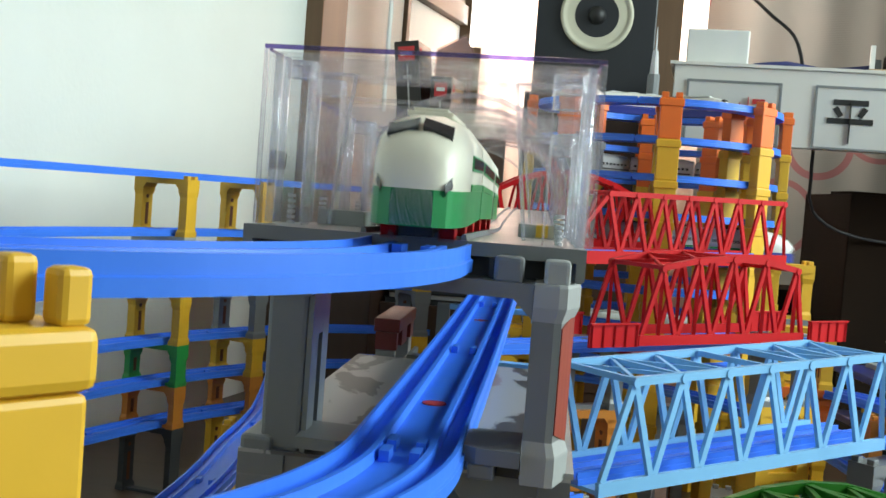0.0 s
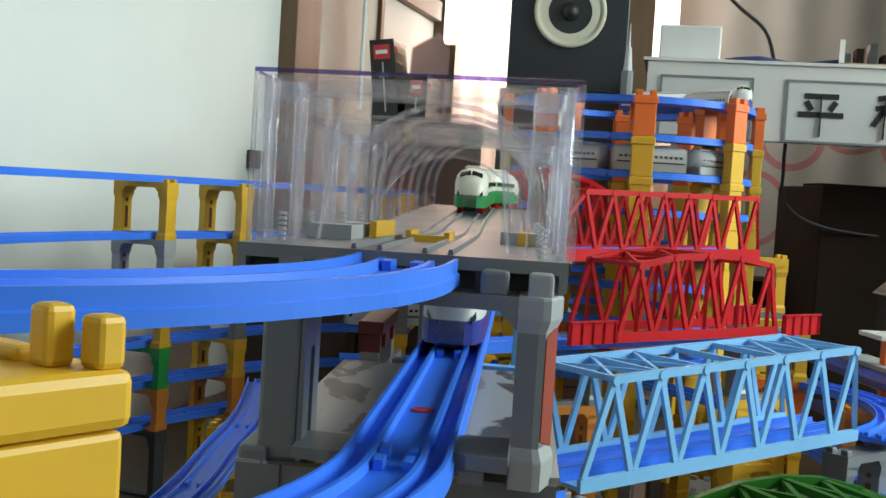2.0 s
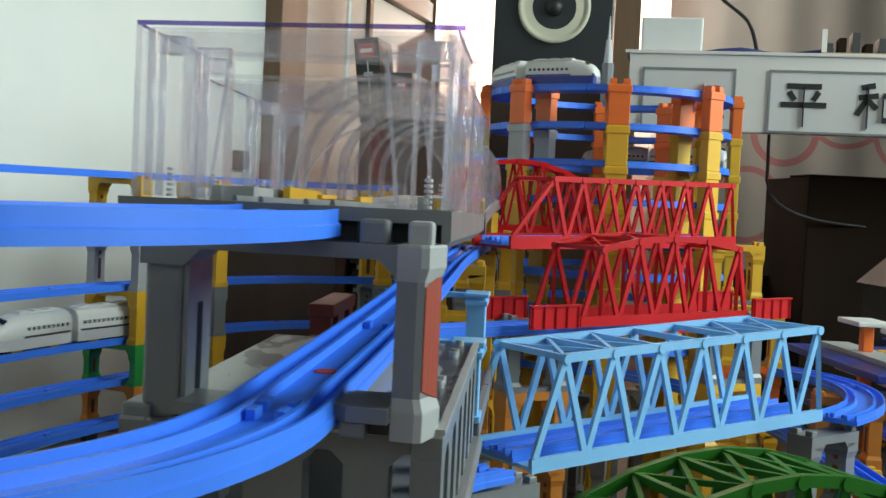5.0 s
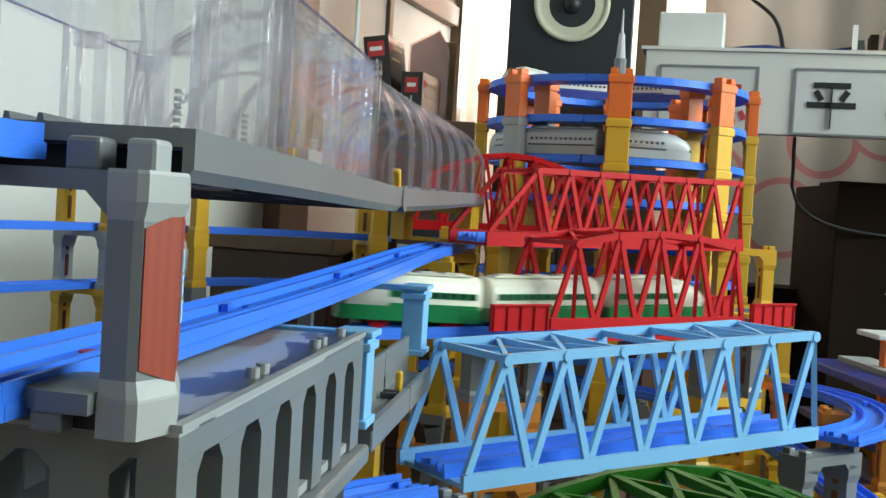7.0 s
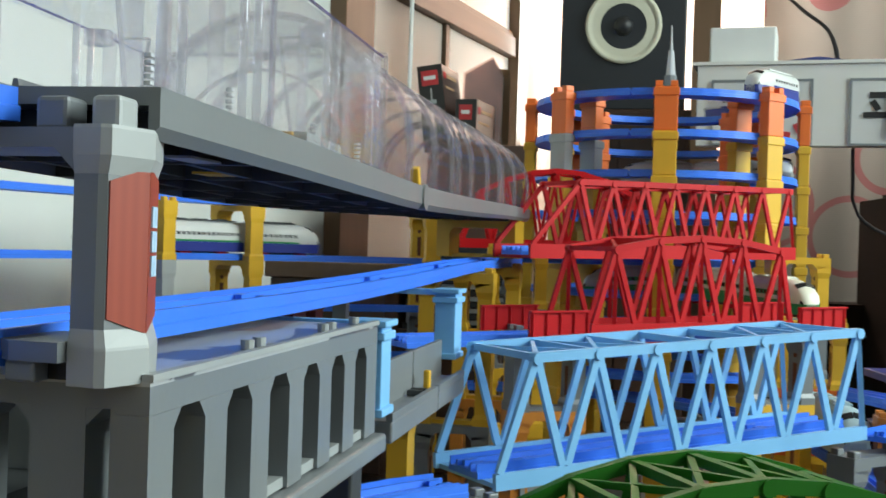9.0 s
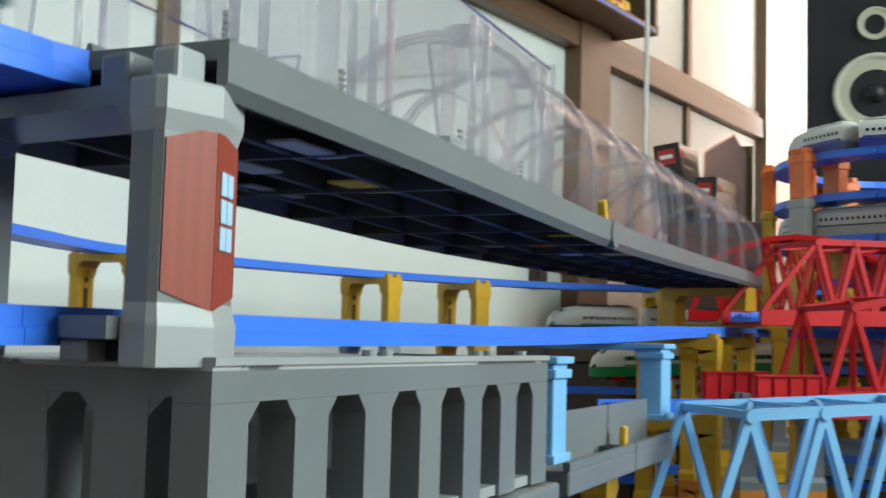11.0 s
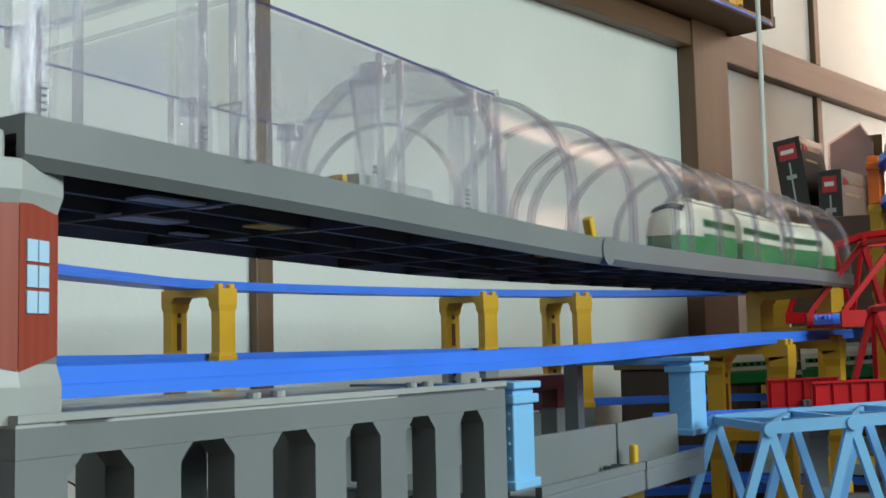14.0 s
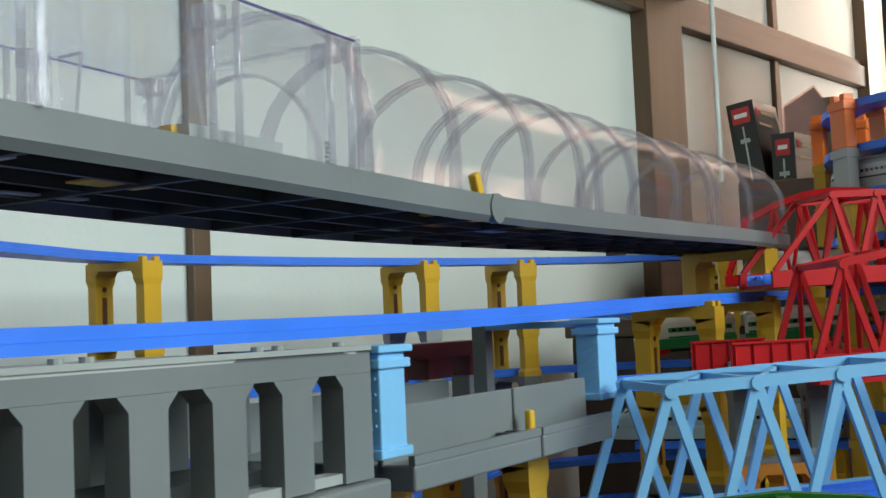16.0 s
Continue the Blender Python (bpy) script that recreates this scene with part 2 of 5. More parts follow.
def thing(name, place, rz=0, label="", category="", group="", kind="", m=None):
    ob = new(name)
    ob.empty_display_size = 0.02
    ob.matrix_basis = m if m is not None else put(*place, 0, 0, rz)
    return tagged(ob, label, category, group, kind)


def box(bm, x0, x1, y0, y1, z0, z1, bevel=0.0):
    made = bmesh.ops.create_cube(bm, size=1, matrix=Matrix.Translation(((x0 + x1) / 2, (y0 + y1) / 2, (z0 + z1) / 2)) @ Matrix.Diagonal((abs(x1 - x0), abs(y1 - y0), abs(z1 - z0), 1)))
    if bevel:
        edges = list({e for v in made["verts"] for e in v.link_edges})
        bmesh.ops.bevel(bm, geom=edges, offset=bevel, segments=2, affect="EDGES", profile=0.5)
    return bm


def boxed(*a, bevel=0.0):
    return box(bmesh.new(), *a, bevel=bevel)


def beam(bm, p, q, w, h):
    """A bar from p to q, w wide across and h high."""
    p, q = Vector(p), Vector(q)
    d = q - p
    up = Vector((0, 0, 1)) if abs(d.normalized().z) < 0.98 else Vector((0, 1, 0))
    side = d.cross(up).normalized()
    top = side.cross(d).normalized()
    m = Matrix((side, d.normalized(), top)).transposed().to_4x4()
    m.translation = (p + q) / 2
    bmesh.ops.create_cube(bm, size=1, matrix=m @ Matrix.Diagonal((w, d.length, h, 1)))
    return bm


def rod(bm, p, q, r, n=8, r2=None):
    p, q = Vector(p), Vector(q)
    m = (q - p).to_track_quat("Z", "Y").to_matrix().to_4x4()
    m.translation = (p + q) / 2
    bmesh.ops.create_cone(bm, segments=n, radius1=r, radius2=r if r2 is None else r2, depth=(q - p).length, cap_ends=True, matrix=m)
    return bm


def prism(bm, outline, axis, a, b):
    """An outline of (u, v) pushed from a to b along an axis (x: u=y v=z; y: u=x v=z; z: u=x v=y)."""
    def at(u, v, w):
        return {"x": (w, u, v), "y": (u, w, v), "z": (u, v, w)}[axis]
    lo, hi = [bm.verts.new(at(u, v, a)) for u, v in outline], [bm.verts.new(at(u, v, b)) for u, v in outline]
    n = len(outline)
    for i in range(n):
        bm.faces.new((lo[i], lo[(i + 1) % n], hi[(i + 1) % n], hi[i]))
    bm.faces.new(lo); bm.faces.new(hi)
    return bm


def sweep(bm, profile, path, closed_profile=True, cap=True, scales=None):
    """A profile of (right, up) drawn along a path of points."""
    pts = [Vector(p) for p in path]
    rings = []
    for i, p in enumerate(pts):
        d = pts[min(i + 1, len(pts) - 1)] - pts[max(i - 1, 0)]
        side = Vector((d.y, -d.x, 0)).normalized()
        s = scales[i] if scales else (1, 1)
        rings.append([bm.verts.new(p + side * (u * s[0]) + Vector((0, 0, v * s[1]))) for u, v in profile])
    n = len(profile)
    for a, b in zip(rings, rings[1:]):
        for i in range(n if closed_profile else n - 1):
            j = (i + 1) % n
            bm.faces.new((a[i], a[j], b[j], b[i]))
    if cap and closed_profile:
        bm.faces.new(rings[0]); bm.faces.new(rings[-1])
    return bm


def smooth_path(points, step=0.02):
    """A path that glides through the points, in even steps."""
    P = [Vector(p) for p in points]
    out = []
    for i in range(len(P) - 1):
        p0, p1, p2, p3 = P[max(i - 1, 0)], P[i], P[i + 1], P[min(i + 2, len(P) - 1)]
        n = max(2, int((p2 - p1).length / step))
        for k in range(n):
            t = k / n
            out.append(0.5 * ((2 * p1) + (p2 - p0) * t + (2 * p0 - 5 * p1 + 4 * p2 - p3) * t * t + (3 * p1 - p0 - 3 * p2 + p3) * t ** 3))
    return out + [P[-1]]


def arc(cx, cy, r, a0, a1, z0, z1, step=7):
    n = max(2, int(abs(a1 - a0) / step))
    return [(cx + r * math.cos(radians(a0 + (a1 - a0) * i / n)), cy + r * math.sin(radians(a0 + (a1 - a0) * i / n)), z0 + (z1 - z0) * i / n) for i in range(n + 1)]


# ---- rails ----
RAIL_H = 0.0115
_h = 0.0235
RAIL = [(-_h, 0), (-_h, 0.0050), (-_h + 0.0011, 0.0056), (-_h + 0.0011, RAIL_H), (-_h + 0.0028, RAIL_H), (-_h + 0.003, 0.0045), (-0.0125, 0.0045), (-0.012, 0.010), (-0.0095, 0.010), (-0.009, 0.0055),
        (0.009, 0.0055), (0.0095, 0.010), (0.012, 0.010), (0.0125, 0.0045), (_h - 0.003, 0.0045), (_h - 0.0028, RAIL_H), (_h - 0.0011, RAIL_H), (_h - 0.0011, 0.0056), (_h, 0.0050), (_h, 0)]


def rails(path, label, group, piece=0.27, material=None):
    """A run of rail pieces, each a thing of its own, whose top of bed lies at the path's height."""
    length, runs, run = 0.0, [], [Vector(path[0])]
    for a, b in zip(path, path[1:]):
        a, b = Vector(a), Vector(b)
        run.append(b); length += (b - a).length
        if length >= piece - 0.005:
            runs.append(run); run, length = [b], 0.0
    if len(run) > 1:
        runs.append(run)
    for run in runs:
        base = run[0]
        local = [p - base for p in run]
        t = thing("rail", base, 0, label, "toy rail", group)
        part("rail_bed", sweep(bmesh.new(), RAIL, local), material or M_BLUE, t)
        a, b = local[0], local[1]
        d = (b - a).normalized(); s = Vector((d.y, -d.x, 0))
        bm = bmesh.new()
        for o in (-0.006, 0.006):
            beam(bm, a + s * o + Vector((0, 0, 0.007)) + d * 0.004, a + s * o + Vector((0, 0, 0.007)) + d * 0.016, 0.004, 0.006)
        part("joint_lug", bm, material or M_BLUE, t)


# ---- piers ----
def pier(place, rz, height, material, label, depth=0.032, across=0.088, leg=0.020):
    """An open toy pier: two waisted legs on flared feet, a top beam, rows of studs and a slot in each leg."""
    t = thing("pier", place, rz, label, "toy pier", "piers")
    h, a, d = height, across / 2, depth / 2
    tall = h > 0.05
    for s in (-1, 1):
        bm = bmesh.new()
        o, i_ = s * a, s * (a - leg)
        w = s * 0.0022
        levels = ([(0.0, 0, 0), (0.008, 0, 0), (0.013, 1, 0.0026), (h - 0.030, 1, 0.0026), (h - 0.022, 0, 0), (h - 0.012, 0, 0)] if tall else [(0.0, 0, 0), (h - 0.012, 0, 0)])
        rings = []
        for z, k, e in levels:
            x0, x1, y = o - w * k * 0.5, i_ + w * k, d - e
            rings.append([bm.verts.new(v) for v in ((x0, -y, z), (x1, -y, z), (x1, y, z), (x0, y, z))])
        for p, q in zip(rings, rings[1:]):
            for k in range(4):
                bm.faces.new((p[k], p[(k + 1) % 4], q[(k + 1) % 4], q[k]))
        bm.faces.new(rings[0]); bm.faces.new(rings[-1])
        lg = part("leg", bm, material, t)
        if tall:
            xi = i_ + w
            part("slot", boxed(xi - s * 0.0001, xi - s * 0.0006, -d * 0.22, d * 0.22, 0.016, h * 0.55), M_SLOT, lg, "dark slot in the leg")
            part("slot_dot", rod(bmesh.new(), (xi - s * 0.0001, 0, h * 0.66), (xi - s * 0.0006, 0, h * 0.66), d * 0.22, 8), M_SLOT, lg)
    bm = bmesh.new()
    prism(bm, [(-a, h - 0.012), (-a + leg, h - 0.017), (-a + leg + 0.006, h - 0.0095), (a - leg - 0.006, h - 0.0095), (a - leg, h - 0.017), (a, h - 0.012), (a, h), (-a, h)], "y", -d, d)
    tb = part("top_beam", bm, material, t)
    for s in (-1, 1):
        for y0 in (-d + 0.002, d - 0.011):
            part("stud", boxed(s * (a - 0.002), s * (a - 0.011), y0, y0 + 0.009, h, h + 0.006, bevel=0.001), material, tb)
    part("sill", boxed(-a + leg, a - leg, -d * 0.5, d * 0.5, 0, 0.005), material, t)
    return t


def stack(x, y, rz, z_top, colours, floor_z, level=0.088, label="pier"):
    """Piers standing on one another from the floor up to a rail's underside."""
    z, i = z_top, 0
    while z - floor_z > 0.02:
        h = min(level, z - floor_z)
        m, name = colours[min(i, len(colours) - 1)]
        pier((x, y, z - h), rz, h, m, f"{name} plastic toy railway {label}")
        z -= h; i += 1


YEL, ORA, GRE, GRY, WHI, DOR = (M_YELLOW, "yellow"), (M_ORANGE, "orange"), (M_GREENP, "green"), (M_GREY, "grey"), (M_LGREY, "light grey"), (M_DORANGE, "dull orange")
BLK = (M_DGREY, "dark grey")
FLOOR = -0.09

# ---- room ----
ROOM = put(-0.70, 3.0, 0, 0, 0, -11)  # x: out from the long wall, y: along it


def setting(name, bm, material, label, m=None, kind="structure"):
    ob = part(name, bm, material)
    if m is not None:
        ob.matrix_basis = m
    return tagged(ob, label, kind=kind)


setting("floor", boxed(-2.5, 3.3, -2.6, 5.6, FLOOR - 0.05, FLOOR), M_FLOOR, "dark brown wooden floor")
# ceiling out of view, given brown boards to lower the bounce light
setting("ceiling", boxed(-2.5, 3.3, -2.6, 5.6, 3.1, 3.2), M_CEIL, "unseen ceiling, made brown boards to cut bounce light")
setting("wall_west", boxed(-0.15, 0, -6, 2.2, FLOOR, 3.1), M_WALL, "white plastered wall with fine texture", ROOM)
# unseen east and south walls, each with a window opening; tone set for bounce light
bm = bmesh.new()
for y0, y1, z0, z1 in ((-2.25, -0.15, FLOOR, 3.1), (2.45, 5.5, FLOOR, 3.1), (-0.15, 2.45, FLOOR, 0.85), (-0.15, 2.45, 2.6, 3.1)):
    box(bm, 3.0, 3.15, y0, y1, z0, z1)
setting("wall_east", bm, M_DIM, "unseen beige wall, toned to steer bounce light, with a wide window opening")
bm = bmesh.new()
for x0, x1, z0, z1 in ((-2.4, -0.2, FLOOR, 3.1), (2.0, 3.0, FLOOR, 3.1), (-0.2, 2.0, FLOOR, 0.95), (-0.2, 2.0, 2.65, 3.1)):
    box(bm, x0, x1, -2.4, -2.25, z0, z1)
setting("wall_south", bm, M_DIM, "unseen beige wall, toned to steer bounce light, with a window opening")
bm = bmesh.new()
for x0, x1, z0, z1 in ((-0.9, -0.5, FLOOR, 3.1), (0.70, 3.2, FLOOR, 3.1), (-0.5, 0.70, FLOOR, 0.85), (-0.5, 0.70, 2.6, 3.1)):
    box(bm, x0, x1, 4.75, 4.9, z0, z1)
setting("wall_north", bm, M_WALL, "white wall with a curtained window")

# wooden posts, rails and mullions of the long wall
def trim(name, u0, u1, z0, z1, out, label, material=None):
    return setting(name, boxed(0.0, out, u0, u1, z0, z1, bevel=0.003), material or (M_WOOD if z1 - z0 > u1 - u0 else M_WOODH), label, ROOM)


trim("trim_post_1", -1.352, -1.315, FLOOR, 3.0, 0.02, "thin brown wooden post in the white wall")
trim("trim_post_2", 0.06, 0.24, FLOOR, 3.0, 0.05, "broad brown wooden post in the white wall")
trim("trim_post_3", 1.55, 1.64, FLOOR, 3.0, 0.05, "brown wooden corner post")
trim("trim_rail_1", -3.5, 0.06, 1.135, 1.20, 0.045, "brown wooden rail along the white wall")
trim("trim_rail_2", 0.24, 1.55, 1.125, 1.20, 0.04, "brown wooden rail between the panels")
trim("trim_rail_3", 0.24, 1.55, 1.205, 1.225, 0.025, "narrow brown wooden rail")
trim("trim_mullion_1", 0.855, 0.89, 1.225, 2.2, 0.025, "narrow brown mullion between white panels")
trim("trim_mullion_2", 0.855, 0.89, FLOOR, 1.125, 0.022, "narrow brown mullion between white panels")


for i_, (u0, u1, z0, z1) in enumerate(((0.243, 0.852, 0.0, 1.122), (0.893, 1.547, 0.0, 1.122), (0.243, 0.852, 1.228, 2.2), (0.893, 1.547, 1.228, 2.2))):
    setting(f"wall_panel_{i_ + 1}", boxed(0.0005, 0.008, u0, u1, z0, z1), M_PANEL, "white papered sliding panel between brown rails", ROOM)


def curtain(name, x0, x1, y, z0, z1, material, label, wave=0.03, pitch=0.11):
    bm = bmesh.new()
    n = int((x1 - x0) / 0.012)
    cols = []
    for i in range(n + 1):
        x = x0 + (x1 - x0) * i / n
        d = wave * math.sin(x / pitch * 2 * math.pi) + wave * 0.5 * math.sin(x / pitch * 2.7 + 1)
        cols.append([bm.verts.new((x, y + d, z)) for z in (z0, (z0 + z1) / 2, z1)])
    for a, b in zip(cols, cols[1:]):
        for k in range(2):
            bm.faces.new((a[k], b[k], b[k + 1], a[k + 1]))
    ob = part(name, bm, material, None, smooth=True)
    return tagged(ob, label, "curtain")


curtain("curtain", -0.34, 0.10, 4.55, FLOOR + 0.01, 2.9, M_OCURTAIN, "thin orange-pink curtain with daylight behind it", 0.025, 0.10)
curtain("curtain", 0.10, 0.62, 4.58, FLOOR + 0.01, 2.9, M_OCURTAIN, "thin orange-pink curtain with daylight behind it", 0.03, 0.12)
curtain("curtain", 0.55, 2.4, 4.40, FLOOR + 0.01, 2.9, M_CURTAIN, "pale curtain printed with pink arcs, colour darkened for shade", 0.011, 0.23)

# ---- speaker on its dark stand ----
sp = thing("loudspeaker", (0.094, 2.97, 0.738), 0, "tall black loudspeaker with pale paper cones", "loudspeaker")
part("cabinet", boxed(-0.154, 0.154, 0, 0.26, 0, 0.59, bevel=0.004), M_BAFFLE, sp)


def driver(r, z):
    bm = bmesh.new()
    prof = [(r * 1.12, -0.006), (r * 1.12, -0.012), (r, -0.014), (r * 0.97, -0.008), (r * 0.88, -0.012), (r * 0.34, 0.02), (r * 0.3, 0.018), (r * 0.2, 0.008), (0.001, 0.004)]
    ring = [[bm.verts.new((a * math.cos(t * math.pi / 16), y, z + a * math.sin(t * math.pi / 16))) for t in range(32)] for a, y in prof]
    for a, b in zip(ring, ring[1:]):
        for i in range(32):
            bm.faces.new((a[i], a[(i + 1) % 32], b[(i + 1) % 32], b[i]))
    return bm


w = part("woofer", driver(0.084, 0.208), M_CONE, sp, "pale paper woofer cone", smooth=True)
bm = bmesh.new(); bmesh.ops.create_uvsphere(bm, u_segments=16, v_segments=8, radius=0.024, matrix=Matrix.Translation((0, -0.002, 0.208)))
part("dust_cap", bm, M_BLACK, sp, "dark dust cap", smooth=True)
part("tweeter", driver(0.035, 0.372), M_CONE, sp, "pale small driver", smooth=True)
st = thing("speaker_stand", (0.094, 2.95, FLOOR), 0, "dark wooden stand under the loudspeaker", "stand")
part("body", boxed(-0.17, 0.17, 0.0, 0.30, 0, 0.738 - FLOOR, bevel=0.004), M_DWOOD, st)
part("door", boxed(-0.155, -0.003, -0.006, -0.0005, 0.06, 0.73 - FLOOR, bevel=0.002), M_DWOOD, st)
part("door", boxed(0.003, 0.155, -0.006, -0.0005, 0.06, 0.73 - FLOOR, bevel=0.002), M_DWOOD, st)
trim_ob = setting("trim_window_post", boxed(0.272, 0.345, 3.30, 3.37, FLOOR, 3.1), M_WOOD, "brown wooden post beside the loudspeaker")

# ---- white counter with the sign ----
ct = thing("counter", (0.265, 2.575, 0.615), -7.3, "white painted counter with framed sign panels", "counter")
part("face", boxed(0, 1.5, 0, 0.03, 0, 0.170, bevel=0.002), M_PAINT, ct)
part("top", boxed(-0.01, 1.5, -0.005, 0.45, 0.170, 0.177), M_PAINT, ct)
part("support", boxed(0.9, 1.5, 0.2, 0.5, FLOOR - 0.615, 0), M_DWOOD, ct)
for x0, x1 in ((0.03, 0.235), (0.305, 0.80)):
    bm = bmesh.new()
    for a in ((x0, x1, 0.134, 0.139), (x0, x1, 0.002, 0.006), (x0, x0 + 0.005, 0.006, 0.134), (x1 - 0.005, x1, 0.006, 0.134)):
        box(bm, a[0], a[1], -0.004, 0.0, a[2], a[3])
    fr_ = part("sign_frame", bm, M_GREY, ct)
    part("sign_panel", boxed(x0 + 0.005, x1 - 0.005, -0.0022, 0.0, 0.006, 0.134), M_SIGN, fr_, "pale grey sign panel")


def strokes(lines, cx, cz, size, material, label):
    bm = bmesh.new()
    for x0, z0, x1, z1 in lines:
        beam(bm, (cx + x0 * size, -0.0035, cz + z0 * size), (cx + x1 * size, -0.0035, cz + z1 * size), 0.002, 0.125 * size)
    return part("lettering", bm, material, ct, label)


strokes(((-0.38, 0.42, 0.38, 0.42), (-0.5, 0.0, 0.5, 0.0), (0, 0.42, 0, -0.5), (-0.33, 0.3, -0.2, 0.1), (0.33, 0.3, 0.2, 0.1)), 0.381, 0.064, 0.096, M_INK, "black hand-cut sign character")
strokes(((-0.45, 0.2, -0.02, 0.25), (-0.25, 0.45, -0.25, -0.5), (-0.25, 0.2, -0.48, -0.2), (-0.25, 0.15, -0.05, -0.05), (-0.4, 0.42, -0.1, 0.48), (0.08, 0.25, 0.45, 0.25),
         (0.08, 0.25, 0.08, -0.35), (0.45, 0.25, 0.45, -0.35), (0.08, -0.3, 0.45, -0.3)), 0.538, 0.064, 0.096, M_INK, "black hand-cut sign character")
strokes(((-0.45, 0.1, -0.45, -0.3), (-0.2, 0.3, -0.15, -0.3), (0.1, 0.35, 0.4, 0.35), (0.1, 0.1, 0.42, 0.1), (-0.3, -0.4, 0.3, -0.45), (0.4, -0.2, 0.5, -0.4), (0.0, 0.45, 0.0, 0.0)), 0.165, 0.064, 0.090, M_REDINK, "red sign character")
wb = thing("white_box", (0.363, 2.63, 0.7925), -7.3, "white plastic box on the counter", "box")
part("body", boxed(-0.068, 0.068, -0.05, 0.08, 0, 0.076, bevel=0.004), M_WHITE, wb)
el = thing("circuit_board", (0.718, 2.60, 0.7925), -7.3, "small bare circuit board with brown parts", "electronics")
brd = part("board", boxed(-0.03, 0.16, -0.04, 0.05, 0, 0.008), M_TAN, el)
for i in range(6):
    part("component", boxed(-0.02 + i * 0.028, -0.004 + i * 0.028, -0.03, 0.03, 0.008, 0.03 + 0.012 * (i % 3)), M_CARTON if i % 2 else M_DGREY, brd)
part("pin", boxed(-0.028, -0.018, -0.035, -0.025, 0.008, 0.06), M_WHITE, el)


def cable(name, points, r, material, label):
    bm = bmesh.new()
    n = 6
    sweep(bm, [(r * math.cos(i * 2 * math.pi / n), r * math.sin(i * 2 * math.pi / n)) for i in range(n)], smooth_path(points, 0.03))
    ob = part(name, bm, material, None, smooth=True)
    return tagged(ob, label, "cable")


cable("cable", [(0.448, 2.64, 0.800), (0.518, 2.62, 0.807), (0.598, 2.64, 0.800), (0.658, 2.61, 0.802), (0.718, 2.60, 0.811)], 0.006, M_BLUEWIRE, "dark blue cable lying on the counter")
cable("cable", [(0.563, 2.66, 0.800), (0.553, 2.75, 0.89), (0.50, 2.9, 0.98), (0.44, 3.2, 1.15), (0.42, 3.5, 1.5)], 0.005, M_WIRE, "black cable hanging in front of the curtain")
cable("cable", [(0.588, 2.60, 0.615), (0.593, 2.62, 0.55), (0.61, 2.65, 0.48), (0.72, 2.7, 0.43), (1.0, 2.8, 0.41)], 0.004, M_WIRE, "black cable sagging below the counter")
# cartons: the counter's shade is put into their near-black brown
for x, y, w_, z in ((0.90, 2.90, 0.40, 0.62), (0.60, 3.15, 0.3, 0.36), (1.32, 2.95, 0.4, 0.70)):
    c = thing("carton", (x, y, FLOOR), 5, "large brown cardboard carton, colour darkened for the counter's shade", "carton")
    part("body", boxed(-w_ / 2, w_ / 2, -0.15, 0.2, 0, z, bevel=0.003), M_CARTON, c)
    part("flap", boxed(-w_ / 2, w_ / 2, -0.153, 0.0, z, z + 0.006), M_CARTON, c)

# ---- cabinet by the long wall with boxes on it ----
lc = thing("low_cabinet", (-0.30, 2.70, FLOOR), 12, "dark brown wooden cabinet by the wall", "cabinet")
part("body", boxed(-0.03, 0.20, 0, 0.5, 0, 0.625 - FLOOR, bevel=0.004), M_DWOOD, lc)
part("shelf_front", boxed(-0.02, 0.19, -0.006, 0, 0.44, 0.48), M_BLACK, lc)
for i in range(8):
    part("book", boxed(-0.018 + i * 0.026, 0.004 + i * 0.026, -0.012, 0, 0.22 + 0.01 * (i % 2), 0.40 + 0.012 * ((i * 3) % 4)), (M_DGREY, M_CARTON, M_LGREY)[i % 3], lc)


def model_box(x, y, z, rz, tilt, w_, d_, h_):
    t = thing("toy_box", (0, 0, 0), 0, "black card toy box with a red square label", "box", m=put(x, y, z, 0, tilt, rz))
    part("body", boxed(0, w_, 0, d_, 0, h_, bevel=0.001), M_CARD, t)
    lab = part("label_square", boxed(0.010, w_ - 0.012, -0.001, 0.0, h_ - 0.052, h_ - 0.014), M_REDINK, t, "red square label")
    part("label_bar", boxed(0.016, w_ - 0.018, -0.002, -0.001, h_ - 0.038, h_ - 0.028), M_WHITE, lab)
    bm = boxed(w_ / 2 - 0.002, w_ / 2 + 0.002, -0.001, 0.0, 0.03, h_ - 0.06)
    box(bm, w_ / 2 - 0.012, w_ / 2 + 0.012, -0.001, 0.0, h_ - 0.10, h_ - 0.09)
    part("tower_print", bm, M_LGREY, t, "pale printed tower")
    part("side_square", boxed(w_, w_ + 0.001, 0.014, 0.032, h_ - 0.036, h_ - 0.018), M_REDINK, t, "small red square")
    part("side_bar", boxed(w_, w_ + 0.001, 0.042, d_ - 0.03, h_ - 0.032, h_ - 0.023), M_TAN, t, "pale line of print")
    part("side_bar", boxed(w_, w_ + 0.001, 0.022, d_ - 0.06, h_ - 0.060, h_ - 0.054), M_TAN, t, "pale line of print")


model_box(-0.404, 2.985, 0.626, -6, -7, 0.066, 0.16, 0.222)
model_box(-0.322, 2.965, 0.626, -8, 0, 0.056, 0.17, 0.135)
pk = thing("wrapped_packet", (-0.285, 3.155, 0.626), 8, "pink packet in crinkled clear film", "packet")
part("body", prism(bmesh.new(), [(-0.052, 0), (0.052, 0), (0.055, 0.22), (0.028, 0.268), (-0.045, 0.225)], "y", -0.012, 0.018), M_PINKCARD, pk)
